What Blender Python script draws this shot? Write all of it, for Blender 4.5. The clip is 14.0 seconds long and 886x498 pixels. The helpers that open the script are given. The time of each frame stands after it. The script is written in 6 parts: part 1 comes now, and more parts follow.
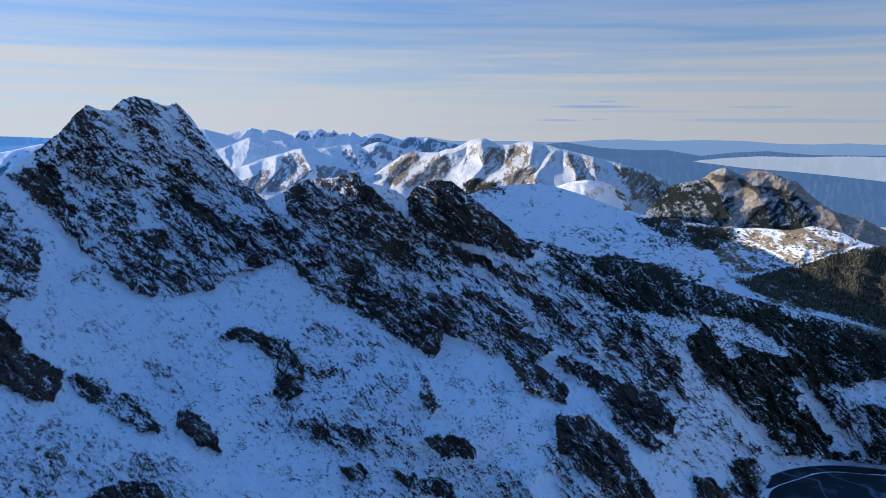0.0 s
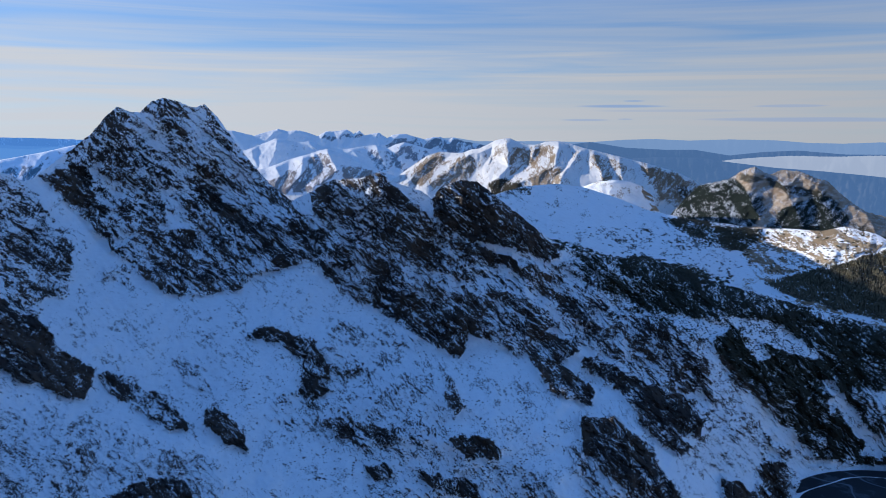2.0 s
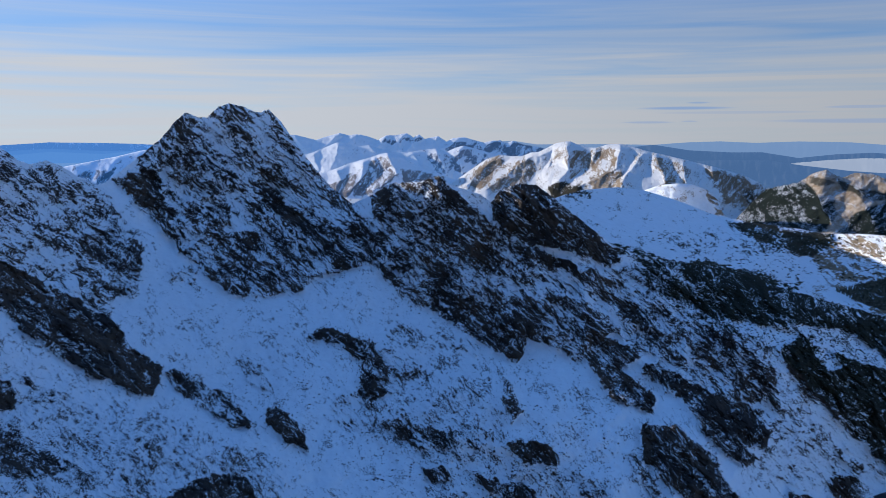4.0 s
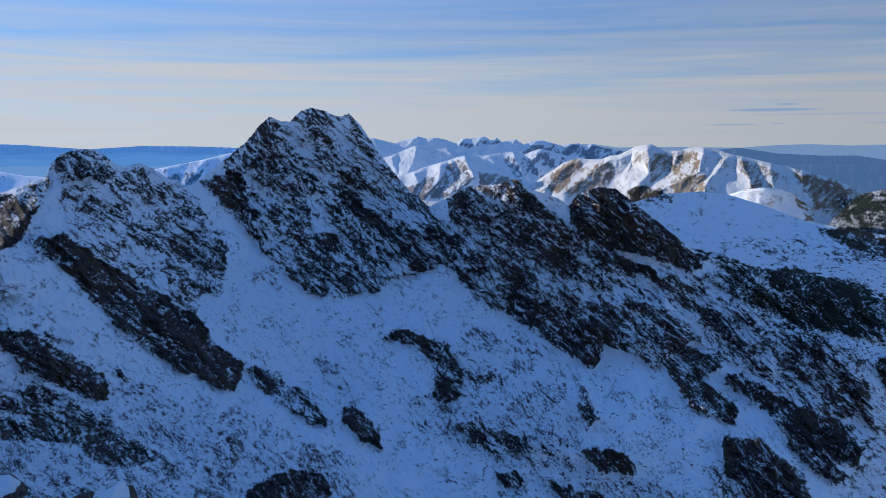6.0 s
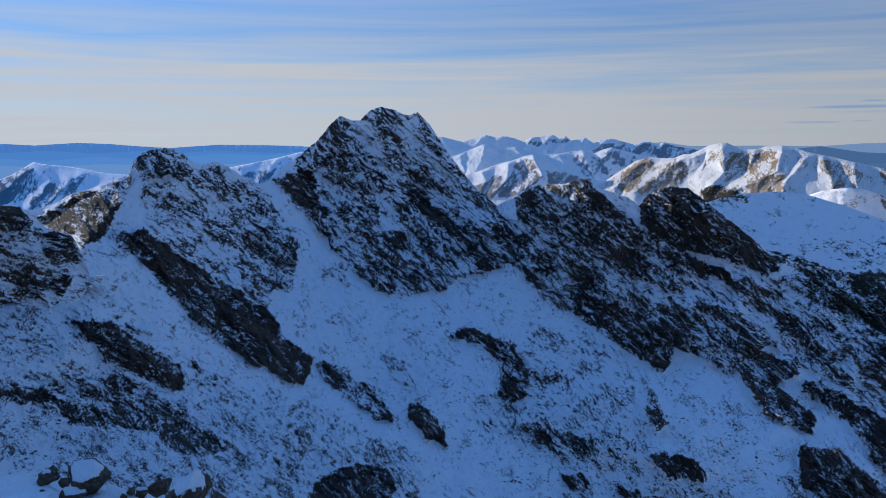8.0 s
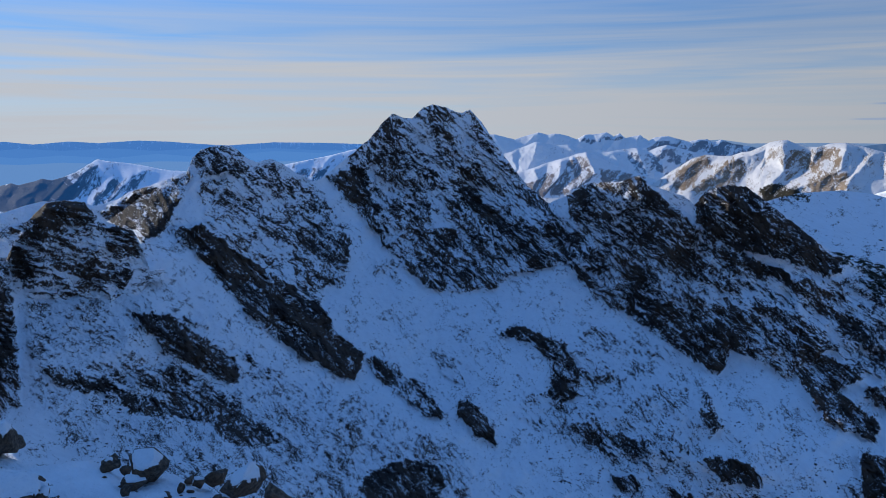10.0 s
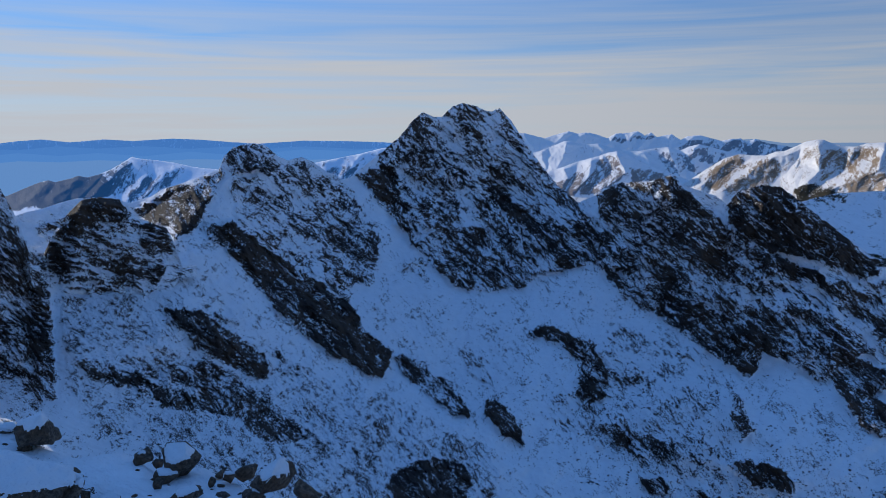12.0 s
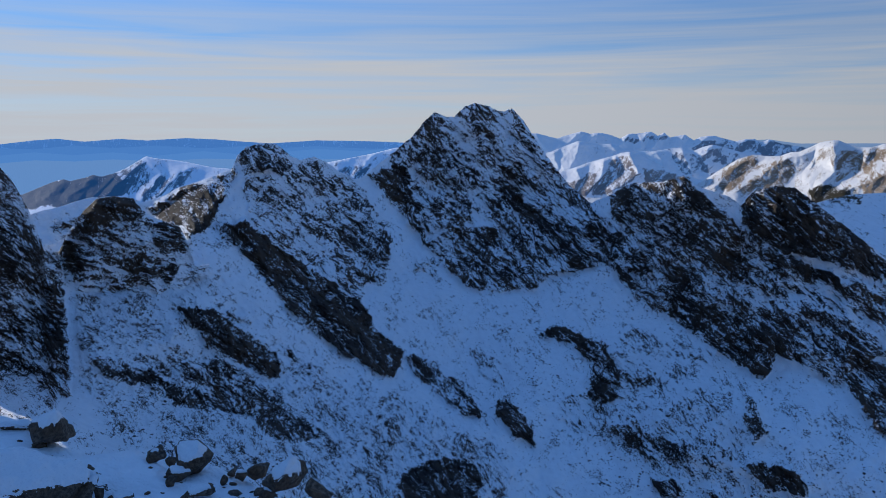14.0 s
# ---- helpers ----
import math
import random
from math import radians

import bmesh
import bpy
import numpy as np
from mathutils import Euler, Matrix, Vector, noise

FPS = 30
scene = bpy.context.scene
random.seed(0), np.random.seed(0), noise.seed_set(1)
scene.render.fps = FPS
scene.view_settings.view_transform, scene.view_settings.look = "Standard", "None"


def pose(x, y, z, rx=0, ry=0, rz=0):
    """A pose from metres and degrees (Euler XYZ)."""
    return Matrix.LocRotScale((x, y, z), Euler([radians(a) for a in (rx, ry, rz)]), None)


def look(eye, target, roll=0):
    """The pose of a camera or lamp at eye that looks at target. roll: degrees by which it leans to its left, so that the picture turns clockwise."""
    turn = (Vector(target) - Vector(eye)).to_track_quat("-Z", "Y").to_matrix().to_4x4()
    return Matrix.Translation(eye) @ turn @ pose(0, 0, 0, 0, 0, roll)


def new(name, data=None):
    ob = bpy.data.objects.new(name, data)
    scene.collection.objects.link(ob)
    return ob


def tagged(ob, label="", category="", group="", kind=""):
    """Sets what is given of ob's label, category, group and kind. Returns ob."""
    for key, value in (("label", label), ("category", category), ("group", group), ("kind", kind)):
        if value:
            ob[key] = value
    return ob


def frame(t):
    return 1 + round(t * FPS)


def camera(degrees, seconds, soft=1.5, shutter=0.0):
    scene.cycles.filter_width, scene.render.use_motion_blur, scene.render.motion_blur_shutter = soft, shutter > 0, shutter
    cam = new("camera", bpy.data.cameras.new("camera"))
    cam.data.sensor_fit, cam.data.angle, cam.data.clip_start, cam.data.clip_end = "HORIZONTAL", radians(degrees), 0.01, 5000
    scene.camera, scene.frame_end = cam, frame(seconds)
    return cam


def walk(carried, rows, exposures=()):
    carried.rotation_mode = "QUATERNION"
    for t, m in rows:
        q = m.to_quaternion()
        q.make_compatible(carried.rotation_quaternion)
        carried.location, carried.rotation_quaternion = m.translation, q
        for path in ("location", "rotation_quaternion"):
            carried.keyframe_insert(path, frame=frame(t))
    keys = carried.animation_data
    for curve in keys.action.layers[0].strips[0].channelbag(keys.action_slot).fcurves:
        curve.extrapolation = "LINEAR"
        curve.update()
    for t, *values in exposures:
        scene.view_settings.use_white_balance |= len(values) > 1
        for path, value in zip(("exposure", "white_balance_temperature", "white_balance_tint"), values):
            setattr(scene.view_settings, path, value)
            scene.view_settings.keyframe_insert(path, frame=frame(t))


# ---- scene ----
# ---- the camera: a slow turn on the spot, on a summit ----
EXPO, KELVIN, TINT = 0.74, 4300, 7
CLOUD = (3.85, 2.92, 1.98, 1)
cam = camera(60.4, 14.0, soft=0.5)
EYE = 600.0
# seconds, sideways metres, tilt, lean, turn
TURNS = [
    (0.0, -0.000, 81.10, -0.57, 0.09),
    (0.5, -0.002, 81.09, -0.52, 0.32),
    (1.0, -0.003, 81.09, -0.50, 0.67),
    (1.5, -0.006, 81.09, -0.46, 1.24),
    (2.0, -0.010, 81.11, -0.36, 1.97),
    (4.5, -0.039, 81.43, -0.02, 7.79),
    (5.0, -0.046, 81.51, 0.02, 9.25),
    (5.5, -0.053, 81.56, 0.05, 10.71),
    (6.0, -0.060, 81.58, 0.07, 12.15),
    (6.5, -0.067, 81.58, 0.07, 13.53),
    (7.0, -0.074, 81.57, 0.11, 14.84),
    (7.5, -0.080, 81.55, 0.13, 16.08),
    (8.0, -0.085, 81.49, 0.17, 17.23),
    (10.5, -0.108, 81.30, 0.22, 21.82),
    (11.0, -0.111, 81.28, 0.20, 22.42),
    (11.5, -0.114, 81.25, 0.16, 22.91),
    (12.0, -0.116, 81.23, 0.13, 23.29),
    (12.5, -0.117, 81.21, 0.08, 23.58),
    (13.0, -0.118, 81.21, 0.08, 23.82),
    (13.5, -0.119, 81.22, 0.04, 24.02),
    (14.0, -0.120, 81.23, 0.04, 24.20),
]
walk(cam, [(t, pose(sx, 0.25 * sx * sx, EYE, rx, ry, rz)) for t, sx, rx, ry, rz in TURNS], [(0.0, EXPO, KELVIN, TINT), (6.0, EXPO - 0.17, KELVIN, TINT), (14.0, EXPO - 0.31, KELVIN, TINT)])

# ---- nodes ----
def nodes_of(name):
    m = bpy.data.materials.new(name)
    m.use_nodes = True
    nt = m.node_tree
    return m, nt, nt.nodes["Principled BSDF"]


def tex_noise(nt, scale, detail=6.0, rough=0.6, coord="Object", squash=None, turn=0.0):
    c = nt.nodes.new("ShaderNodeAttribute" if coord == "lay" else "ShaderNodeTexCoord")
    if coord == "lay":
        c.attribute_name, coord = "lay", "Vector"
    n = nt.nodes.new("ShaderNodeTexNoise")
    n.inputs["Scale"].default_value, n.inputs["Detail"].default_value = scale, detail
    n.inputs["Roughness"].default_value = rough
    src = c.outputs[coord]
    if squash:
        mp = nt.nodes.new("ShaderNodeMapping")
        mp.vector_type = "TEXTURE"
        mp.inputs["Scale"].default_value = tuple(1 / q for q in squash)
        mp.inputs["Rotation"].default_value = (0, 0, radians(turn))
        nt.links.new(src, mp.inputs[0])
        src = mp.outputs[0]
    nt.links.new(src, n.inputs["Vector"])
    return n.outputs["Fac"]


def ramp(nt, fac, stops):
    r = nt.nodes.new("ShaderNodeValToRGB")
    e = r.color_ramp.elements
    e[0].position, e[0].color = stops[0][0], (*stops[0][1], 1)
    e[1].position, e[1].color = stops[-1][0], (*stops[-1][1], 1)
    for place, col in stops[1:-1]:
        e.new(place).color = (*col, 1)
    nt.links.new(fac, r.inputs[0])
    return r.outputs[0]


def mathn(nt, op, a, b):
    n = nt.nodes.new("ShaderNodeMath")
    n.operation = op
    for i, v in enumerate((a, b)):
        if isinstance(v, (int, float)):
            n.inputs[i].default_value = v
        else:
            nt.links.new(v, n.inputs[i])
    return n.outputs[0]


def mixc(nt, fac, a, b):
    n = nt.nodes.new("ShaderNodeMix")
    n.data_type = "RGBA"
    for key, v in (("Factor", fac), ("A", a), ("B", b)):
        if isinstance(v, tuple):
            n.inputs[key].default_value = (*v, 1)
        elif isinstance(v, (int, float)):
            n.inputs[key].default_value = v
        else:
            nt.links.new(v, n.inputs[key])
    return n.outputs["Result"]


def step(nt, v, lo, hi):
    n = nt.nodes.new("ShaderNodeMapRange")
    n.interpolation_type = "SMOOTHSTEP"
    n.inputs["From Min"].default_value, n.inputs["From Max"].default_value = lo, hi
    nt.links.new(v, n.inputs["Value"])
    return n.outputs[0]


def attr(nt, name):
    n = nt.nodes.new("ShaderNodeAttribute")
    n.attribute_name = name
    return n.outputs["Fac"]


# ---- sky and sun ----
SUN_BEARING, SUN_HEIGHT = -68.0, 14.6
world = bpy.data.worlds.new("sky")
scene.world = world
world.use_nodes = True


def build_sky():
    nt = world.node_tree
    nt.nodes.clear()
    out = nt.nodes.new("ShaderNodeOutputWorld")
    back = nt.nodes.new("ShaderNodeBackground")
    back.inputs["Strength"].default_value = 0.11
    sky = nt.nodes.new("ShaderNodeTexSky")
    sky.sky_type, sky.sun_disc = "NISHITA", False
    sky.sun_elevation, sky.sun_rotation = radians(SUN_HEIGHT), radians(SUN_BEARING)
    sky.altitude, sky.air_density, sky.dust_density, sky.ozone_density = 2200, 1.0, 0.05, 2.0
    coord = nt.nodes.new("ShaderNodeTexCoord")
    # cirrus: long level streaks, thicker in a band low over the horizon
    split = nt.nodes.new("ShaderNodeSeparateXYZ")
    nt.links.new(coord.outputs["Generated"], split.inputs[0])
    stretch = nt.nodes.new("ShaderNodeMapping")
    stretch.inputs["Scale"].default_value = (1.0, 1.0, 30.0)
    stretch.inputs["Rotation"].default_value = (radians(0.6), radians(-0.9), 0)
    nt.links.new(coord.outputs["Generated"], stretch.inputs[0])
    streak = nt.nodes.new("ShaderNodeTexNoise")
    streak.inputs["Scale"].default_value, streak.inputs["Detail"].default_value = 2.0, 4.5
    streak.inputs["Roughness"].default_value, streak.inputs["Distortion"].default_value = 0.55, 0.5
    nt.links.new(stretch.outputs[0], streak.inputs["Vector"])
    def by_height(stops):
        band = nt.nodes.new("ShaderNodeValToRGB")
        e = band.color_ramp.elements
        for el, (place, value) in zip((e[0], e[1]), (stops[0], stops[-1])):
            el.position, el.color = place, (value, value, value, 1)
        for place, value in stops[1:-1]:
            e.new(place).color = (value, value, value, 1)
        nt.links.new(split.outputs["Z"], band.inputs[0])
        return band.outputs["Color"]

    cut = nt.nodes.new("ShaderNodeMapRange")
    cut.inputs["From Min"].default_value, cut.inputs["From Max"].default_value = 0.25, 0.70
    nt.links.new(streak.outputs["Fac"], cut.inputs["Value"])
    mul = nt.nodes.new("ShaderNodeMath")
    mul.operation, mul.use_clamp = "MULTIPLY_ADD", True
    nt.links.new(cut.outputs[0], mul.inputs[0])
    nt.links.new(by_height([(0.0, 0.5), (0.04, 0.75), (0.09, 0.85), (0.12, 0.6), (0.15, 0.4), (0.22, 0.2), (0.4, 0.03)]), mul.inputs[1])
    nt.links.new(by_height([(0.0, 0.70), (0.045, 0.46), (0.075, 0.30), (0.105, 0.14), (0.13, 0.08), (0.16, 0.02), (0.5, 0.0)]), mul.inputs[2])
    mix = nt.nodes.new("ShaderNodeMix")
    mix.data_type = "RGBA"
    # the veil is brighter towards the sun
    near_sun = nt.nodes.new("ShaderNodeVectorMath")
    near_sun.operation = "DOT_PRODUCT"
    near_sun.inputs[1].default_value = (math.sin(radians(SUN_BEARING)), math.cos(radians(SUN_BEARING)), 0)
    nt.links.new(coord.outputs["Generated"], near_sun.inputs[0])
    nt.links.new(mixc(nt, step(nt, near_sun.outputs["Value"], -0.3, 1.0), tuple(0.80 * c for c in CLOUD[:3]), tuple(1.16 * c for c in CLOUD[:3])), mix.inputs["B"])
    nt.links.new(mul.outputs[0], mix.inputs["Factor"])
    deep = nt.nodes.new("ShaderNodeHueSaturation")
    deep.inputs["Saturation"].default_value = 0.84
    height = nt.nodes.new("ShaderNodeMapRange")
    for key, value in (("From Min", 0.12), ("From Max", 0.55), ("To Min", 0.42), ("To Max", 1.02)):
        height.inputs[key].default_value = value
    nt.links.new(split.outputs["Z"], height.inputs["Value"])
    nt.links.new(height.outputs[0], deep.inputs["Value"])
    nt.links.new(sky.outputs[0], deep.inputs["Color"])
    nt.links.new(deep.outputs[0], mix.inputs["A"])
    # small grey lens clouds: bearing, height, half-width and half-height in degrees, how dense
    veil = mix.outputs["Result"]
    for bearing, high, wide, tall, dense in ((10.96, 1.77, 3.3, 0.13, 0.75), (11.83, 2.14, 0.9, 0.08, 0.6), (8.48, 0.78, 1.9, 0.09, 0.45), (11.32, 0.85, 0.6, 0.06, 0.4), (22.17, 1.75, 2.1, 0.10, 0.4), (24.5, 0.85, 8.0, 0.16, 0.45), (14.5, 1.45, 5.0, 0.10, 0.25)):
        turn = radians(bearing)
        terms = []
        for axis, offset, half in (((math.cos(turn), -math.sin(turn), 0), 0.0, wide), ((0, 0, 1), math.sin(radians(high)), tall)):
            dot = nt.nodes.new("ShaderNodeVectorMath")
            dot.operation = "DOT_PRODUCT"
            dot.inputs[1].default_value = axis
            nt.links.new(coord.outputs["Generated"], dot.inputs[0])
            scaled = nt.nodes.new("ShaderNodeMath")
            scaled.operation = "MULTIPLY_ADD"
            scaled.inputs[1].default_value, scaled.inputs[2].default_value = 1 / radians(half), -offset / radians(half)
            nt.links.new(dot.outputs["Value"], scaled.inputs[0])
            terms.append(scaled.outputs[0])
        ahead = nt.nodes.new("ShaderNodeVectorMath")
        ahead.operation = "DOT_PRODUCT"
        ahead.inputs[1].default_value = (math.sin(turn), math.cos(turn), 0)
        nt.links.new(coord.outputs["Generated"], ahead.inputs[0])
        wisp = mathn(nt, "ADD", mathn(nt, "MULTIPLY", terms[0], terms[0]), mathn(nt, "MULTIPLY", terms[1], terms[1]))
        wisp = mathn(nt, "ADD", wisp, mathn(nt, "MULTIPLY", mathn(nt, "SUBTRACT", 0.5, streak.outputs["Fac"]), 4.0))
        wisp = mathn(nt, "MULTIPLY", step(nt, wisp, 1.3, 0.2), mathn(nt, "GREATER_THAN", ahead.outputs["Value"], 0.0))
        veil = mixc(nt, mathn(nt, "MULTIPLY", wisp, dense), veil, (1.75, 1.85, 2.05))
    nt.links.new(veil, back.inputs["Color"])
    nt.links.new(back.outputs[0], out.inputs[0])


build_sky()
sun = new("sun", bpy.data.lights.new("sun", "SUN"))
sun.data.energy, sun.data.angle, sun.data.color = 4.0, radians(0.6), (1.0, 0.69, 0.38)
b, h = radians(SUN_BEARING), radians(SUN_HEIGHT)
sun.matrix_world = look((0, 0, 0), (-math.sin(b) * math.cos(h), -math.cos(b) * math.cos(h), -math.sin(h)))


# ---- materials ----
def mountain_material(name, rock_a, rock_b, rock_c, snow=(0.91, 0.92, 0.94), scale=1.0, green=(0.015, 0.017, 0.012), air=0.0, haze_colour=(0.2, 0.35, 0.7), bump=1.0, detail=1.0):
    """Snow over rock by the sheet's own 'rock' value, low pines by its 'pine' value."""
    m, nt, bsdf = nodes_of(name)
    fine = tex_noise(nt, 0.5 * scale, 4.0, 0.72, "lay", squash=(1.0, 2.6, 1.0), turn=8.0)
    strata = tex_noise(nt, 0.055 * scale, 7.0, 0.68, "lay", squash=(1.0, 2.8, 1.0))
    coarse = tex_noise(nt, 0.012 * scale, 5.0, 0.6)
    grain = tex_noise(nt, 0.09 * scale, 6.0, 0.65)
    rock_v = mathn(nt, "ADD", attr(nt, "rock"), mathn(nt, "MULTIPLY", mathn(nt, "SUBTRACT", strata, 0.5), 1.0 * detail))
    rock_v = mathn(nt, "ADD", rock_v, mathn(nt, "MULTIPLY", mathn(nt, "SUBTRACT", fine, 0.5), 1.6 * detail))
    dust = tex_noise(nt, 1.1 * scale, 3.0, 0.7)
    rock_v = mathn(nt, "ADD", rock_v, mathn(nt, "MULTIPLY", mathn(nt, "SUBTRACT", dust, 0.5), 1.1 * detail))
    # thin lines of snow along ledges and down gullies
    for size, turned, squash, depth in ((0.045, 4.0, (1.0, 2.8, 1.0), 0.6), (0.05, 62.0, (1.0, 2.4, 1.0), 0.5), (0.12, -18.0, (1.0, 2.6, 1.0), 0.6), (0.18, 40.0, (1.0, 2.2, 1.0), 0.5)):
        line = mathn(nt, "ABSOLUTE", mathn(nt, "SUBTRACT", tex_noise(nt, size * scale, 4.0, 0.6, "lay", squash=squash, turn=turned), 0.5), 0.0)
        rock_v = mathn(nt, "SUBTRACT", rock_v, mathn(nt, "MULTIPLY", step(nt, line, 0.02, 0.004), 0.62 * depth * detail))
    rock_v = mathn(nt, "ADD", rock_v, 0.11 * detail)
    cover = step(nt, rock_v, 0.47, 0.53)
    stone = mixc(nt, step(nt, coarse, 0.4, 0.62), ramp(nt, grain, [(0.3, rock_a), (0.55, rock_b), (0.75, rock_a)]), ramp(nt, grain, [(0.3, rock_b), (0.6, rock_c), (0.75, rock_b)]))
    leaf = ramp(nt, fine, [(0.3, tuple(0.6 * c for c in green)), (0.7, tuple(1.5 * c for c in green))])
    stone = mixc(nt, attr(nt, "pine"), stone, leaf)
    white = ramp(nt, grain, [(0.3, tuple(0.93 * c for c in snow)), (0.6, snow)])
    base = mixc(nt, cover, white, stone)
    nt.links.new(base, bsdf.inputs["Base Color"])
    bsdf.inputs["Roughness"].default_value = 0.85
    bsdf.inputs["Specular IOR Level"].default_value = 0.03
    bp = nt.nodes.new("ShaderNodeBump")
    bp.inputs["Strength"].default_value, bp.inputs["Distance"].default_value = 0.8 * bump, 3.0 / scale
    nt.links.new(mathn(nt, "ADD", grain, mathn(nt, "MULTIPLY", fine, 0.35)), bp.inputs["Height"])
    nt.links.new(bp.outputs[0], bsdf.inputs["Normal"])
    # distance haze, painted as an even glow mixed over the surface
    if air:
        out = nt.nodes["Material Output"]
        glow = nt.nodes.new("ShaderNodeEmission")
        glow.inputs[0].default_value = (*haze_colour, 1)
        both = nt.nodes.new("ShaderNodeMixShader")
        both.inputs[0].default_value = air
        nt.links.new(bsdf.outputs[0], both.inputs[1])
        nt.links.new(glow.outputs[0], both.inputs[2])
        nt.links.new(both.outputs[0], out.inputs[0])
    return m


GRANITE = mountain_material("snowy_granite", (0.021, 0.019, 0.0175), (0.047, 0.041, 0.036), (0.092, 0.071, 0.051), green=(0.026, 0.027, 0.019))
BROWN = mountain_material("snowy_brown_slope", (0.15, 0.11, 0.065), (0.25, 0.185, 0.115), (0.34, 0.27, 0.18), snow=(0.82, 0.79, 0.74), scale=0.4, detail=1.0, bump=0.35)
HEATH = mountain_material("snowy_heath", (0.15, 0.115, 0.07), (0.24, 0.185, 0.115), (0.33, 0.27, 0.18), scale=0.6, detail=0.8, green=(0.014, 0.017, 0.011))
LIME = mountain_material("limestone_ridge", (0.21, 0.155, 0.095), (0.28, 0.21, 0.135), (0.43, 0.37, 0.29), scale=4.0, detail=0.8, bump=1.0, green=(0.016, 0.02, 0.017))
# blue emission that paints haze over the distant ranges
HAZE_GLOW = (0.18, 0.28, 0.48)
BROWN_FAR = mountain_material("far_brown_slope", (0.10, 0.075, 0.05), (0.17, 0.13, 0.085), (0.24, 0.19, 0.13), snow=(0.84, 0.82, 0.79), scale=0.35, detail=0.8, bump=0.3, air=0.08, haze_colour=HAZE_GLOW)
FAR_SNOW = mountain_material("far_snow", (0.05, 0.045, 0.04), (0.09, 0.08, 0.07), (0.14, 0.12, 0.1), snow=(0.80, 0.78, 0.74), scale=0.3, detail=0.6, bump=0.25, air=0.12, haze_colour=HAZE_GLOW)
LEFT_SNOW = mountain_material("left_range", (0.03, 0.028, 0.024), (0.055, 0.05, 0.04), (0.10, 0.085, 0.065), scale=0.5, detail=0.8, bump=0.5, air=0.13, haze_colour=(0.10, 0.22, 0.46), green=(0.010, 0.012, 0.010))
# far hills, fog and mist: mostly flat emission, their haze painted in
HAZE_A = mountain_material("haze_hills_near", (0.03, 0.04, 0.05), (0.05, 0.06, 0.07), (0.09, 0.09, 0.09), scale=0.3, detail=0.2, air=0.6, haze_colour=(0.108, 0.141, 0.193), bump=0.3)
HAZE_B = mountain_material("haze_hills_far", (0.03, 0.04, 0.05), (0.05, 0.06, 0.07), (0.09, 0.09, 0.09), scale=0.3, detail=0.2, air=0.8, haze_colour=(0.20, 0.217, 0.24), bump=0.2)
HAZE_L = mountain_material("haze_range", (0.03, 0.04, 0.05), (0.05, 0.06, 0.07), (0.09, 0.09, 0.09), scale=0.3, detail=0.7, air=0.66, haze_colour=(0.115, 0.19, 0.33), bump=0.4)
# three added strips: haze on the far range's flank, painted in paler steps
HAZE_N = mountain_material("haze_step_high", (0.03, 0.04, 0.05), (0.05, 0.06, 0.07), (0.09, 0.09, 0.09), scale=0.3, detail=0.3, air=0.74, haze_colour=(0.122, 0.195, 0.32), bump=0.3)
HAZE_O = mountain_material("haze_step_low", (0.03, 0.04, 0.05), (0.05, 0.06, 0.07), (0.09, 0.09, 0.09), scale=0.3, detail=0.2, air=0.84, haze_colour=(0.165, 0.215, 0.285), bump=0.2)
HAZE_M = mountain_material("haze_step_mid", (0.03, 0.04, 0.05), (0.05, 0.06, 0.07), (0.09, 0.09, 0.09), scale=0.3, detail=0.2, air=0.8, haze_colour=(0.13, 0.20, 0.31), bump=0.3)
FOG = mountain_material("fog", (0.3, 0.3, 0.3), (0.32, 0.32, 0.32), (0.34, 0.34, 0.34), snow=(0.33, 0.33, 0.33), scale=0.05, detail=0.0, air=0.85, haze_colour=(0.335, 0.285, 0.24), bump=0.0)
MIST = mountain_material("mist", (0.3, 0.3, 0.3), (0.3, 0.3, 0.3), (0.3, 0.3, 0.3), snow=(0.35, 0.35, 0.35), scale=0.05, detail=0.0, air=0.85, haze_colour=(0.245, 0.27, 0.285), bump=0.0)

# ---- arithmetic for the land ----
GRAD = np.random.RandomState(7).uniform(0, 2 * np.pi, 65536)
GX, GY = np.cos(GRAD), np.sin(GRAD)


def perlin(x, y, seed=0):
    xi, yi = np.floor(x).astype(np.int64), np.floor(y).astype(np.int64)
    fx, fy = x - xi, y - yi
    u, v = fx * fx * fx * (fx * (fx * 6 - 15) + 10), fy * fy * fy * (fy * (fy * 6 - 15) + 10)
    out = 0
    for dx in (0, 1):
        for dy in (0, 1):
            k = ((xi + dx) * 73856093 ^ (yi + dy) * 19349663 ^ (seed + 11) * 83492791) & 65535
            w = (u if dx else 1 - u) * (v if dy else 1 - v)
            out = out + w * (GX[k] * (fx - dx) + GY[k] * (fy - dy))
    return out * 1.4


def fbm(x, y, octaves, gain=0.5, seed=0, ridged=False):
    total, amp, norm = 0, 1.0, 0
    for o in range(octaves):
        n = perlin(x * 2 ** o + 17.3 * o, y * 2 ** o - 9.1 * o, seed + o)
        total = total + amp * ((1 - 2 * np.abs(n)) if ridged else n)
        norm += amp
        amp *= gain
    return total / norm


def knots(points, x):
    p = sorted(points)
    return np.interp(x, [q[0] for q in p], [q[1] for q in p])


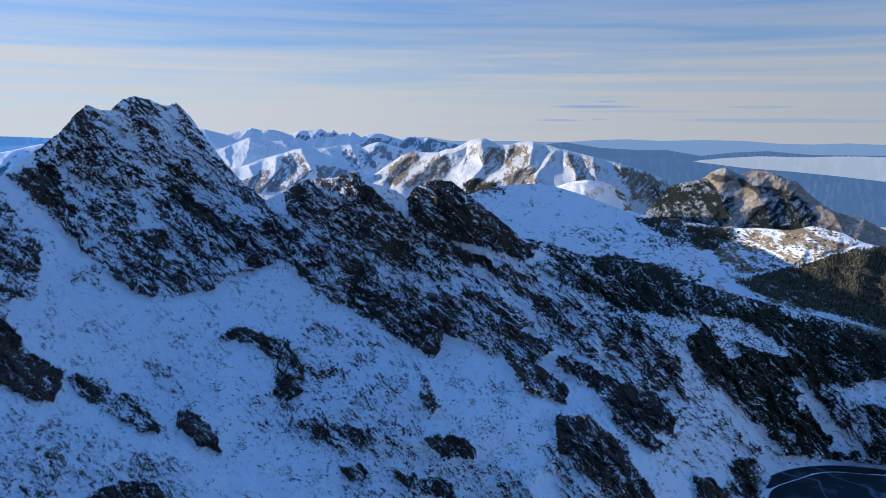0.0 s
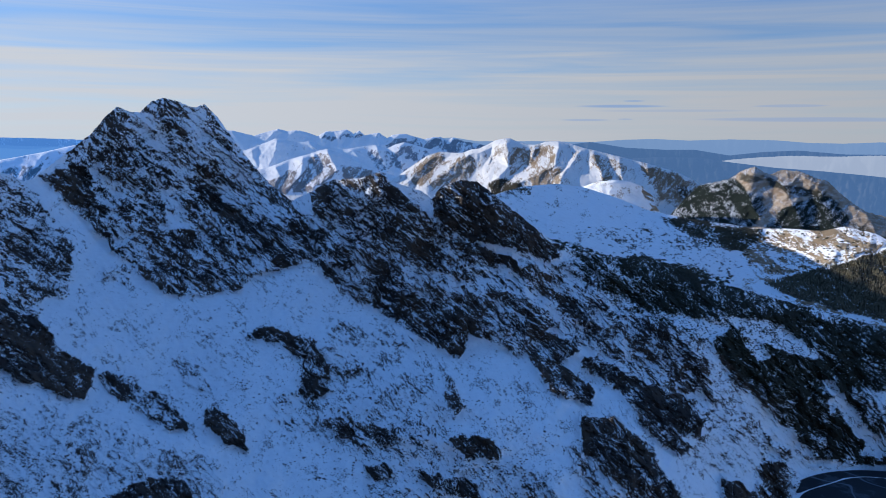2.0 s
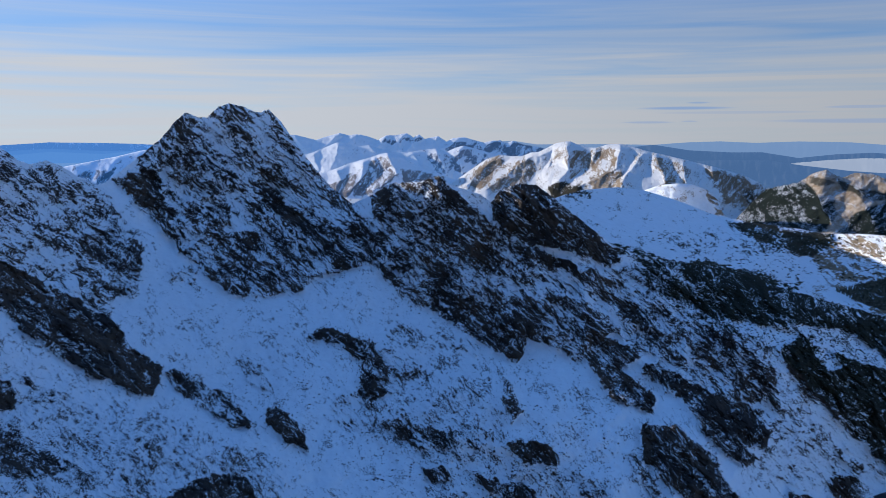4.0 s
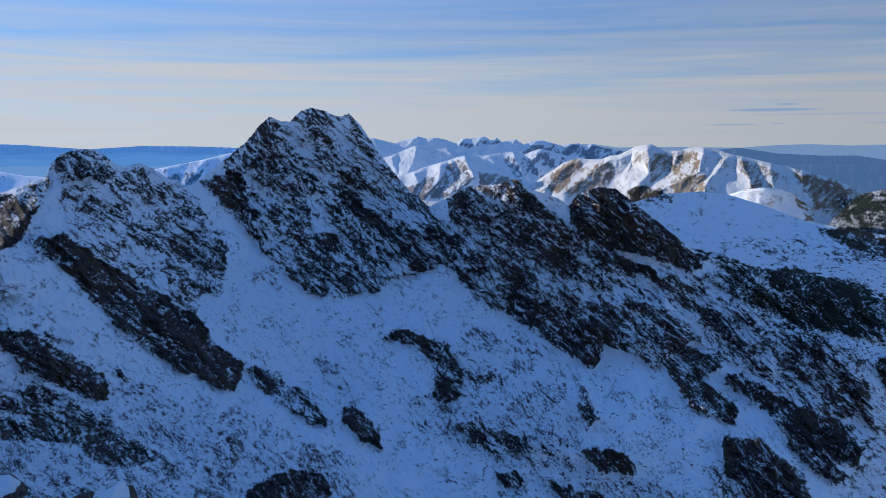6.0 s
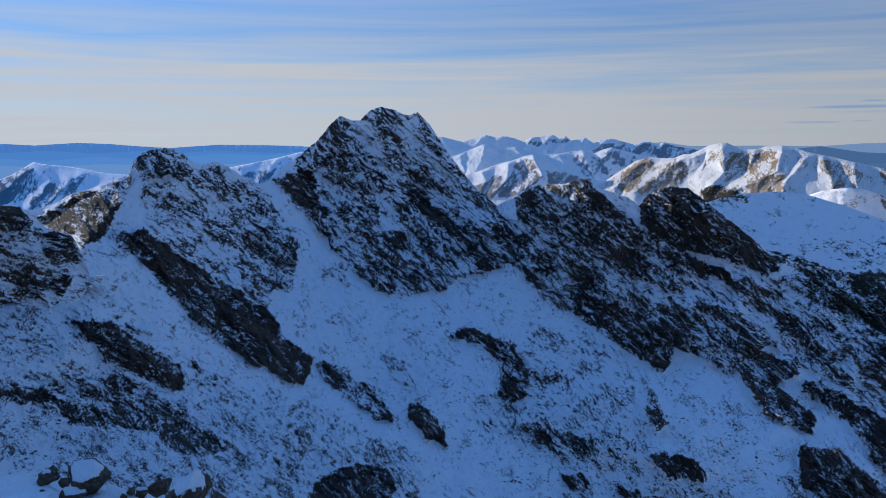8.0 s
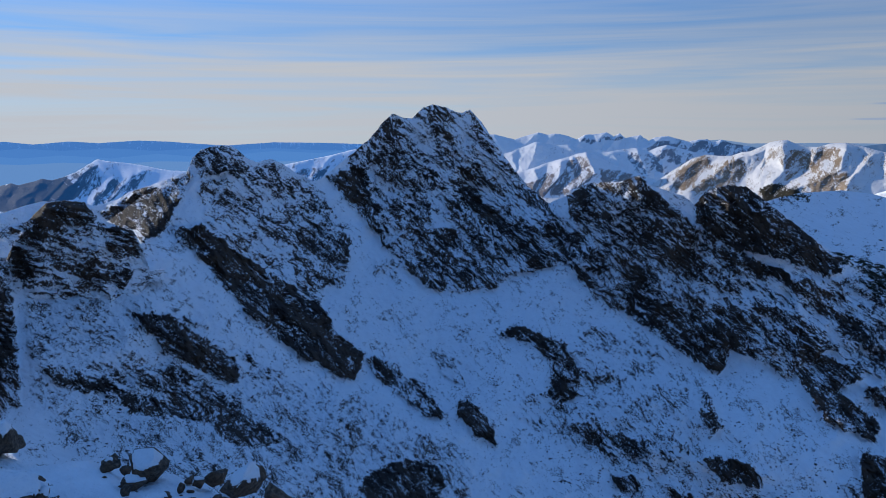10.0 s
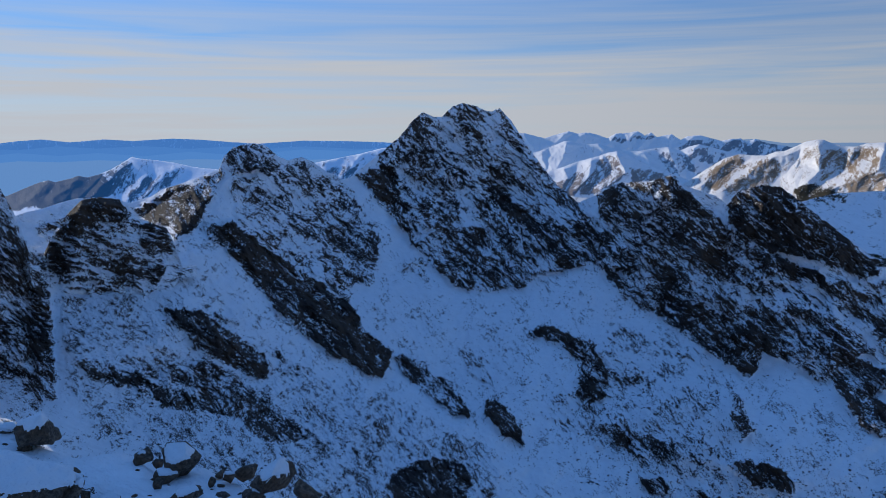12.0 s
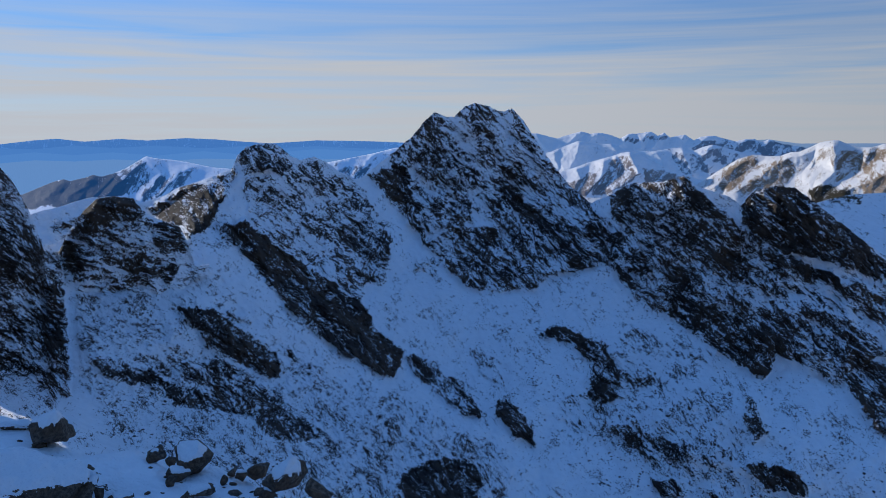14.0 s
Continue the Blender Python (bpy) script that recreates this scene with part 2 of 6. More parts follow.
def thin_plate(controls, x, y):
    """A smooth surface through (bearing, height angle, distance) controls."""
    c = np.array(controls, float)
    px, py, val = c[:, 0], c[:, 1] * 1.6, np.log(c[:, 2])
    n = len(c)

    def kern(r2):
        return r2 * np.log(r2 + 1e-9)
    k = kern((px[:, None] - px) ** 2 + (py[:, None] - py) ** 2) + np.eye(n) * 2.0
    q = np.c_[np.ones(n), px, py]
    sol = np.linalg.solve(np.block([[k, q], [q.T, np.zeros((3, 3))]]), np.r_[val, 0, 0, 0])
    out = sol[n] + sol[n + 1] * x + sol[n + 2] * y * 1.6
    for i in range(n):
        out = out + sol[i] * kern((x - px[i]) ** 2 + (y * 1.6 - py[i]) ** 2)
    return np.exp(out)


def inside(poly, x, y):
    """Signed distance to an outline, plus inside, in degrees."""
    p = np.array(poly)
    dist, odd = np.full(x.shape, 1e9), np.zeros(x.shape, bool)
    for (x0, y0), (x1, y1) in zip(p, np.roll(p, -1, 0)):
        ex, ey = x1 - x0, y1 - y0
        t = np.clip(((x - x0) * ex + (y - y0) * ey) / (ex * ex + ey * ey + 1e-12), 0, 1)
        dist = np.minimum(dist, np.hypot(x - x0 - t * ex, y - y0 - t * ey))
        if y0 != y1:
            odd ^= ((y0 > y) != (y1 > y)) & (x < ex * (y - y0) / ey + x0)
    return np.where(odd, dist, -dist)


def paint(field, crags, x, y, wx, wy, soft):
    """Lays each crag's share of bare ground into the field; a share under nought clears."""
    for share, poly in crags:
        p = np.array(poly)
        lo, hi = p.min(0) - 1.2, p.max(0) + 1.2
        box = (x > lo[0]) & (x < hi[0]) & (y > lo[1]) & (y < hi[1])
        if not box.any():
            continue
        sd = inside(poly, x[box] + wx[box], y[box] + wy[box])
        w = np.clip(sd / soft + 0.5, 0, 1)
        w = w * w * (3 - 2 * w)
        f = field[box]
        field[box] = np.maximum(f, f + (share - f) * w) if share >= 0 else f * (1 - w) + (-share) * w
    return field


def mesh_of(name, co, faces, attrs, material, parent=None, lay=None):
    me = bpy.data.meshes.new(name)
    me.vertices.add(len(co))
    me.vertices.foreach_set("co", np.ascontiguousarray(co, np.float32).ravel())
    me.loops.add(len(faces) * 4)
    me.polygons.add(len(faces))
    me.loops.foreach_set("vertex_index", np.ascontiguousarray(faces, np.int32).ravel())
    me.polygons.foreach_set("loop_start", np.arange(0, len(faces) * 4, 4, dtype=np.int32))
    me.polygons.foreach_set("use_smooth", np.ones(len(faces), bool))
    me.update(calc_edges=True)
    for key, val in attrs.items():
        me.attributes.new(key, "FLOAT", "POINT").data.foreach_set("value", np.ascontiguousarray(val, np.float32).ravel())
    if lay is not None:
        me.attributes.new("lay", "FLOAT_VECTOR", "POINT").data.foreach_set("vector", np.ascontiguousarray(lay, np.float32).ravel())
    me.materials.append(material)
    ob = new(name, me)
    ob.parent = parent
    return ob


def quads(rows, cols):
    i = np.arange(rows * cols).reshape(rows, cols)
    return np.stack([i[:-1, :-1], i[:-1, 1:], i[1:, 1:], i[1:, :-1]], -1)


def spur_relief(spurs, a, el, wx, wy):
    """Ridges that run down a flank: (metres out, degrees wide, line)."""
    out = np.zeros(a.shape)
    for height, width, line in spurs:
        p = np.array(line)
        box = (a > p[:, 0].min() - width) & (a < p[:, 0].max() + width) & (el > p[:, 1].min() - width) & (el < p[:, 1].max() + width)
        x, y, dist = a[box] + wx[box], el[box] + wy[box], np.full(int(box.sum()), 1e9)
        for (x0, y0), (x1, y1) in zip(p[:-1], p[1:]):
            ex, ey = x1 - x0, y1 - y0
            t = np.clip(((x - x0) * ex + (y - y0) * ey) / (ex * ex + ey * ey), 0, 1)
            dist = np.minimum(dist, np.hypot(x - x0 - t * ex, y - y0 - t * ey))
        out[box] = np.maximum(out[box], height * np.clip(1 - dist / width, 0, 1) ** 1.25)
    return out


def ranked(n):
    """The same pattern, spread evenly from nought to one."""
    order = np.empty(n.size)
    order[np.argsort(n.ravel())] = np.linspace(0, 1, n.size)
    return order.reshape(n.shape)


def grained(a, el, turn, along, across, octaves, gain, seed):
    """A pattern drawn out along a line that falls to the right by so many degrees."""
    g = radians(turn)
    return fbm((a * math.cos(g) - el * math.sin(g)) * along, (a * math.sin(g) + el * math.cos(g)) * across, octaves, gain, seed)


def land(a0, a1, cols, rows, foot, crest, controls, crags=(), pines=(), spurs=(), base=0.1, relief=1.0, grain=40.0, jag=0.08, freq=1.0, rough=1.0, seed=0, back=10, fall=0.9, ledge=2.6, warp=0.25, patch=0.7, lean=0.16, fine=1.0, crisp=False):
    """A stretch of mountainside, laid out by bearing and height angle from the summit.
    foot, crest: (bearing, angle) lines; controls: (bearing, angle, distance)."""
    az = np.linspace(a0, a1, cols)
    top = knots(crest, az)
    top = top + jag * fbm(az * 1.6 * freq, az * 0 + 3.1, 5, 0.6, seed + 90, True) - jag * 0.4
    low = knots(foot, az)
    s = np.linspace(0, 1, rows)[:, None]
    el = low + (top - low) * s
    a = np.broadcast_to(az, el.shape).copy()
    d = thin_plate(controls, a, el)
    # pattern axes: along and across the dip of the strata
    g = radians(grain)
    u, v = a * math.cos(g) - el * math.sin(g), a * math.sin(g) + el * math.cos(g)
    wx, wy = fbm(a * 0.9 * freq, el * 0.9 * freq, 5, 0.62, seed + 1) * warp / freq, fbm(a * 0.9 * freq, el * 0.9 * freq, 5, 0.62, seed + 7) * warp / freq
    share = paint(np.full(el.shape, float(base)), crags, a, el, 2 * wx, 2 * wy, 0.35 / freq)
    if crisp:
        # rock by its strata and joints, snow by drifts: each ranked, so that the share tells how much is bare
        n = grained(a + 1.2 * wx, el + 1.2 * wy, grain, 0.5, 2.2, 6, 0.74, seed + 20)
        n = n + 0.7 * grained(a + 1.6 * wy, el + 1.6 * wx, grain + 24, 0.7, 2.4, 5, 0.74, seed + 26)
        n = n + 0.4 * fbm(a * 0.8, el * 0.8, 5, 0.66, seed + 32) + 0.75 * grained(a + wx, el + wy, grain + 6, 0.22, 0.75, 3, 0.6, seed + 36)
        drift = grained(a + wx, el + wy, grain + 8, 1.9, 3.9, 3, 0.85, seed + 40) + 0.7 * fbm(a * 0.55, el * 0.7, 3, 0.5, seed + 44)
        rocky = np.clip((share - 0.34) / 0.2, 0, 1)
        order = ranked(n) * rocky + ranked(drift) * (1 - rocky)
        solid = np.clip((share - 0.72) / 0.22, 0, 1)
        rock = 0.5 + 0.95 * (share + (0.3 * share + 0.07) * rocky - order) + 0.2 * solid - 0.07 * (1 - rocky)
        # snow on ledges along the strata and down the gullies that cross them
        for turned, along, across, weight, k in ((grain + 26, 0.2, 0.62, 0.55, 68), (grain - 10, 0.24, 0.8, 0.5, 72), (grain - 6, 0.55, 2.3, 0.5, 48), (grain + 30, 0.5, 2.1, 0.45, 52), (grain - 62, 0.8, 2.4, 0.32, 56), (grain + 4, 1.2, 5.0, 0.4, 61), (grain + 42, 1.1, 4.4, 0.34, 64)):
            vein = 1 - 2 * np.abs(grained(a + 1.5 * wx, el + 1.5 * wy, turned, along, across, 4, 0.6, seed + k))
            rock = rock - weight * np.clip((vein - 0.93) / 0.06, 0, 1) * rocky * (1 - 0.2 * solid)
    else:
        n = 1.0 * fbm(u * 0.7 * freq + 2 * wx, v * ledge * 0.7 * freq + 2 * wy, 6, 0.7, seed + 20)
        n = n + 0.5 * fbm(a * 1.7 * freq + el * 0.6, el * 0.8 * freq, 5, 0.7, seed + 40)
        order = ranked(n)
        rock = share + patch * (0.5 - order) + 0.22 * np.clip(share * 2 - 0.4, 0, 1) + 0.34 * np.clip((share - 0.80) * 6, 0, 1)
    pine = paint(np.zeros(el.shape), pines, a, el, 2 * wx, 2 * wy, 0.2 / freq)
    # relief: ribs stand out towards the open side, snow lies smooth
    ribs = fbm(u * 0.45 * freq + wx, v * ledge * 0.45 * freq + wy, 6, 0.38 + 0.17 * fine, seed + 60, True)
    bulge = fbm(a * 0.35 * freq, el * 0.35 * freq, 4, 0.5, seed + 70)
    bare = np.clip(share * 1.3, 0, 1) * rough
    out = d * relief * (0.020 * bulge / freq + (0.003 * rough + 0.016 * bare) * ribs / freq + 0.006 * fine * (bare + 0.1 * rough) * (0.5 - order) / freq)
    out = out + 0.012 * d * relief * bare / freq * fbm(a * 0.8 * freq + el * 0.25 * freq, el * 0.28 * freq + wx, 4, 0.5, seed + 75, True)
    out = out + spur_relief(spurs, a, el, wx, wy)
    edge = np.clip((1 - s) * 18, 0, 1)
    d = d - out * (0.25 + 0.75 * edge)
    ar, er = np.radians(a), np.radians(el)
    co = np.stack([d * np.sin(ar), d * np.cos(ar), EYE + d * np.tan(er)], -1)
    # snow holds on ledges and leaves the steep bits bare
    e1, e2 = np.gradient(co, axis=1), np.gradient(co, axis=0)
    nz = np.cross(e1, e2)
    nz = nz[..., 2] / (np.linalg.norm(nz, axis=-1) + 1e-9)
    mean = nz.copy()
    for axis, size in ((0, 30), (1, 30)):
        acc = np.cumsum(np.concatenate([np.repeat(np.take(mean, [0], axis), size, axis), mean, np.repeat(np.take(mean, [-1], axis), size, axis)], axis), axis)
        mean = (np.take(acc, range(2 * size, acc.shape[axis]), axis) - np.take(acc, range(0, acc.shape[axis] - 2 * size), axis)) / (2 * size)
    dev = (mean - nz) / (0.6 * (mean - nz).std() + 1e-6)
    rock = rock + lean * np.clip(dev, -1.6, 1.6) * np.clip(share * 2.5, 0.15, 1)
    if back:
        k = (np.linspace(0, 1, back + 1)[1:, None]) ** 1.4
        ext = 0.16 * d[-1].mean() * k
        bd = d[-1] + ext
        bz = co[-1, :, 2] - ext * fall - 0.004 * d[-1] * np.abs(fbm(a[-1] * 2 + 0 * k, 5 * k + 0 * a[-1], 3, 0.5, seed + 80)) * k
        co = np.concatenate([co, np.stack([bd * np.sin(ar[-1]), bd * np.cos(ar[-1]), bz], -1)])
        pad = np.repeat(rock[-1:], back, 0)
        rock, pine = np.concatenate([rock, pad]), np.concatenate([pine, np.repeat(pine[-1:], back, 0)])
        a, el = np.concatenate([a, np.repeat(a[-1:], back, 0)]), np.concatenate([el, np.repeat(el[-1:] + 0.01, back, 0)])
    size = radians(1) * float(d.mean())
    aw, ew = a + 0.5 * perlin(a * 0.5, el * 0.5, seed + 3), el + 0.5 * perlin(a * 0.5, el * 0.5, seed + 4)
    lay = np.stack([(aw * math.cos(g) - ew * math.sin(g)) * size, (aw * math.sin(g) + ew * math.cos(g)) * size, a * 0 + seed], -1)
    return co, rock, pine, a, el, lay


def stretch(name, made, material, label, category="", kind="", mask=None, parent=None):
    co, rock, pine, a, el, lay = made
    q = quads(*rock.shape).reshape(-1, 4)
    if mask is not None:
        q = q[mask]
    used, inv = np.unique(q.ravel(), return_inverse=True)
    ob = mesh_of(name, co.reshape(-1, 3)[used], inv.reshape(-1, 4), {"rock": rock.ravel()[used], "pine": pine.ravel()[used]}, material, parent, lay.reshape(-1, 3)[used])
    return tagged(ob, label, category, kind=kind)



def scatter(name, places, sizes, verts, tris, material, label, category, seed, squash=0.3, sink=0.2):
    """Many small alike bodies, each turned and stretched its own way, as one mesh."""
    rng = np.random.RandomState(seed)
    n, v, t = len(places), np.array(verts, float), np.array(tris)
    ang = rng.uniform(0, 2 * np.pi, n)
    sc = sizes[:, None] * (1 + squash * rng.uniform(-1, 1, (n, 3)))
    p = v[None] * (1 + 0.16 * rng.uniform(-1, 1, (n, len(v), 1)))
    x = p[..., 0] * np.cos(ang)[:, None] - p[..., 1] * np.sin(ang)[:, None]
    y = p[..., 0] * np.sin(ang)[:, None] + p[..., 1] * np.cos(ang)[:, None]
    co = np.stack([x * sc[:, :1], y * sc[:, 1:2], (p[..., 2] - sink) * sc[:, 2:]], -1) + places[:, None]
    idx = (t[None] + (np.arange(n) * len(v))[:, None, None]).reshape(-1, 3)
    me = bpy.data.meshes.new(name)
    me.vertices.add(n * len(v))
    me.vertices.foreach_set("co", co.astype(np.float32).ravel())
    me.loops.add(len(idx) * 3)
    me.polygons.add(len(idx))
    me.loops.foreach_set("vertex_index", idx.astype(np.int32).ravel())
    me.polygons.foreach_set("loop_start", np.arange(0, len(idx) * 3, 3, dtype=np.int32))
    me.update(calc_edges=True)
    me.materials.append(material)
    return tagged(new(name, me), label, category, kind="stuff")


def pick(made, poly, count, seed, want=None):
    """Random places on a stretch of land inside an outline."""
    rng = np.random.RandomState(seed)
    co, rock, pine, a, el, lay = made
    ok = inside(poly, a + 0.3 * fbm(a * 1.5, el * 1.5, 3, 0.6, seed), el) > 0
    if want is not None:
        ok &= want
    i = np.flatnonzero(ok.ravel())
    return co.reshape(-1, 3)[rng.choice(i, min(count, len(i)), replace=False)]


def plain_material(name, stops, size, rough=0.9):
    m, nt, bsdf = nodes_of(name)
    info = nt.nodes.new("ShaderNodeNewGeometry")
    tone = mathn(nt, "ADD", mathn(nt, "MULTIPLY", info.outputs["Random Per Island"], 0.6), mathn(nt, "MULTIPLY", tex_noise(nt, size), 0.4))
    nt.links.new(ramp(nt, tone, stops), bsdf.inputs["Base Color"])
    bsdf.inputs["Roughness"].default_value, bsdf.inputs["Specular IOR Level"].default_value = rough, 0.2
    return m


NEEDLE = plain_material("spruce_needles", [(0.1, (0.05, 0.052, 0.032)), (0.5, (0.11, 0.103, 0.066)), (0.9, (0.19, 0.155, 0.10))], 0.3)
BUSH = plain_material("dwarf_pine_needles", [(0.1, (0.014, 0.017, 0.011)), (0.5, (0.032, 0.034, 0.02)), (0.9, (0.06, 0.056, 0.032))], 0.3)
STONES = plain_material("scattered_granite", [(0.1, (0.020, 0.020, 0.021)), (0.5, (0.045, 0.042, 0.04)), (0.9, (0.08, 0.072, 0.062))], 0.5)


def split(made, material, name, label, category, kind, body, pieces):
    """One mountain with its named parts, each cut out by an outline."""
    a, el = made[3], made[4]
    ac, ec = a[:-1, :-1], el[:-1, :-1]
    wob = 0.2 * fbm(ac * 2, ec * 2, 4, 0.6, 310)
    cut = np.zeros(ac.shape, int)
    for i, (_, _, poly) in enumerate(pieces):
        cut[(inside(poly, ac + wob, ec + wob) > 0) & (cut == 0)] = i + 1
    cut = cut.ravel()
    thing = tagged(new(name), label, category, kind=kind)
    stretch(body, made, material, "", mask=cut == 0, parent=thing)
    for i, (part_name, part_label, _) in enumerate(pieces):
        if (cut == i + 1).any():
            stretch(part_name, made, material, part_label, mask=cut == i + 1, parent=thing)
    return thing

# ---- the near cirque: peaks, walls, snow bowl and the slopes under the summit ----
SKYLINE = [(-55.46, -1.29), (-54.29, -2.33), (-53.85, -2.85), (-53.43, -3.71), (-52.88, -5.11), (-52.56, -6.17), (-52.15, -7.93), (-51.31, -7.99), (-49.63, -7.30), (-46.07, -6.39), (-45.00, -5.96), (-44.02, -5.24), (-42.84, -4.44), (-41.65, -3.78), (-40.66, -3.28), (-39.74, -2.93), (-39.22, -1.72), (-38.57, -1.15), (-37.28, -0.79), (-36.32, -1.00), (-35.54, -1.70), (-34.81, -2.08), (-33.78, -1.84), (-32.77, -2.34), (-31.95, -2.97), (-30.71, -3.53), (-30.07, -3.28)]
SKYLINE += [(-28.15, -1.74), (-26.57, -0.44), (-25.66, 0.65), (-24.86, 1.38), (-23.98, 1.06), (-23.39, 1.03), (-22.64, 1.77), (-21.80, 2.05), (-20.83, 1.81), (-20.01, 1.44), (-19.11, 1.65), (-18.28, 0.81), (-17.38, -0.56), (-16.09, -2.36), (-14.76, -3.99), (-13.19, -5.24), (-11.96, -4.71), (-10.30, -3.72), (-8.23, -3.64), (-6.64, -3.18), (-5.72, -3.89)]
SKYLINE += [(-3.61, -4.55), (-2.76, -5.14), (-2.13, -4.21), (-0.65, -3.73), (0.63, -3.84), (1.92, -4.80), (4.07, -6.46), (6.24, -8.11), (8.38, -8.89), (13.39, -9.40), (17.47, -10.40), (21.39, -11.31), (25.13, -11.97), (28.68, -12.59), (30.99, -13.13), (33.36, -13.92)]
FOOT = [(-60, -29), (-30, -29), (0, -29), (20, -28.6), (36, -28.2)]
DEPTHS_PEAKS = [(-21.80, 2.01, 1960), (-24.87, 1.34, 1930), (-19.11, 1.61, 1960), (-29.71, -3.19, 1750), (-14.76, -3.99, 1850), (-11.95, -4.63, 1700), (-7.81, -3.47, 1520), (-2.76, -5.06, 1510), (-0.65, -3.77, 1500), (4.07, -6.46, 1500), (7.53, -8.71, 1540), (17.46, -10.32, 1720), (25.13, -11.97, 1880), (31.00, -13.20, 1950), (-23.48, -4.07, 1830), (-19.75, -2.94, 1880), (-25.52, -8.83, 1600), (-20.53, -11.90, 1470), (-16.17, -10.72, 1530), (-12.28, -9.69, 1540)]
DEPTHS_WALL = [(-8.35, -12.84, 1400), (-4.05, -15.21, 1300), (-0.53, -17.10, 1220), (0.11, -15.29, 1260), (4.30, -16.80, 1220), (2.86, -10.09, 1440), (0.74, -13.09, 1330), (-22.19, -14.73, 1300), (-15.13, -16.07, 1230), (-11.46, -19.93, 1070), (-24.26, -18.38, 1130), (-17.42, -22.61, 940), (-8.05, -23.69, 920), (-3.61, -18.96, 1080), (1.73, -20.58, 1020), (0.92, -26.55, 860), (9.77, -23.43, 960), (16.29, -25.12, 990), (7.36, -17.10, 1220), (17.68, -20.72, 1200)]
DEPTHS_RIGHT = [(20.20, -22.33, 1260), (13.74, -16.71, 1300), (17.63, -13.15, 1460), (21.71, -15.94, 1470), (26.71, -22.39, 1480), (29.38, -20.42, 1590), (31.33, -16.79, 1700), (25.59, -17.74, 1570), (23.44, -13.79, 1690), (23.47, -24.07, 1340), (31.13, -14.64, 1820), (34.06, -20.83, 1530)]
DEPTHS_LEFT = [(-37.28, -0.84, 1400), (-39.66, -2.89, 1340), (-42.84, -4.44, 1340), (-45.00, -5.96, 1330), (-41.27, -5.57, 1230), (-42.92, -7.53, 1110), (-38.88, -3.18, 1320), (-46.07, -6.39, 1300), (-49.64, -7.49, 1150), (-48.03, -10.32, 970), (-51.39, -7.76, 930), (-53.71, -3.07, 900), (-53.57, -9.84, 850), (-54.42, -16.40, 720), (-51.72, -12.29, 860), (-33.78, -1.84, 1520), (-35.37, -6.89, 1340), (-32.08, -9.06, 1380), (-28.35, -17.96, 1050), (-34.75, -14.00, 1070), (-37.15, -10.99, 1130), (-42.34, -9.91, 1030), (-40.22, -6.75, 1200), (-41.38, -14.83, 900), (-44.75, -18.48, 760), (-50.19, -15.51, 740)]
DEPTHS_LOW = [(-48.74, -21.00, 560), (-36.64, -20.02, 830), (-32.40, -22.68, 760), (-25.28, -20.47, 960), (-17.72, -21.97, 950), (-25.30, -25.26, 740), (-32.49, -26.19, 600), (-41.07, -25.06, 480), (-53.77, -20.87, 420), (-56.12, -13.23, 760)]
CRAGS = []


def crag(share, *outline):
    """Bare ground of that share inside an outline of (bearing, height angle); a share under nought clears."""
    CRAGS.append((share, outline))


crag(0.66, (-28.15, -1.74), (-25.65, 0.88), (-24.85, 1.64), (-21.79, 2.28), (-19.10, 1.85), (-17.38, -0.56), (-14.76, -3.99), (-12.79, -5.45), (-11.21, -7.97), (-19.92, -6.93), (-25.44, -7.48), (-28.25, -3.22))
crag(0.76, (-25.49, -8.25), (-23.64, -7.18), (-19.91, -6.73), (-15.24, -6.85), (-11.21, -7.97), (-12.07, -9.82), (-13.32, -10.20), (-16.17, -10.72), (-17.40, -11.68), (-20.53, -11.94), (-22.40, -11.57), (-24.15, -9.88))
crag(0.90, (-29.86, -3.00), (-28.21, -2.66), (-26.96, -3.99), (-25.92, -6.69), (-25.17, -8.85), (-27.11, -6.45), (-28.66, -4.51))
crag(0.72, (-18.80, 1.77), (-17.30, -0.56), (-14.67, -3.87), (-12.99, -5.45), (-15.97, -4.79), (-17.83, -2.36))
crag(0.66, (-24.19, -4.06), (-21.24, -2.93), (-18.66, -4.15), (-15.19, -5.01), (-13.24, -7.10), (-16.83, -7.02), (-20.64, -6.11), (-23.58, -6.01))
crag(0.82, (-11.95, -4.42), (-10.29, -3.39), (-8.23, -3.39), (-6.64, -2.97), (-5.30, -4.22), (-3.83, -5.70), (-4.04, -8.03), (-7.86, -8.01), (-11.18, -6.72))
crag(0.96, (-2.98, -5.14), (-2.13, -4.00), (-0.65, -3.44), (0.71, -3.59), (2.00, -4.67), (4.94, -7.08), (7.53, -8.71), (6.29, -9.80), (2.83, -8.61), (-0.18, -8.22), (-2.33, -7.17))
crag(0.78, (-12.05, -8.78), (-11.18, -6.72), (-4.47, -7.60), (-0.18, -8.22), (5.01, -10.05), (7.69, -13.75), (5.14, -15.52), (4.30, -16.80), (2.09, -15.69), (0.11, -15.38), (-0.53, -17.10), (-4.05, -15.21), (-5.78, -13.94), (-8.35, -12.84), (-10.44, -11.33))
crag(0.90, (-9.59, -10.93), (-3.61, -12.69), (0.75, -13.94), (0.11, -15.29), (-0.53, -16.97), (-4.05, -15.13), (-7.92, -12.85))
crag(0.66, (5.01, -10.05), (9.24, -9.49), (13.95, -12.59), (17.72, -14.76), (19.10, -17.81), (17.70, -21.11), (15.11, -19.01), (9.45, -15.34))
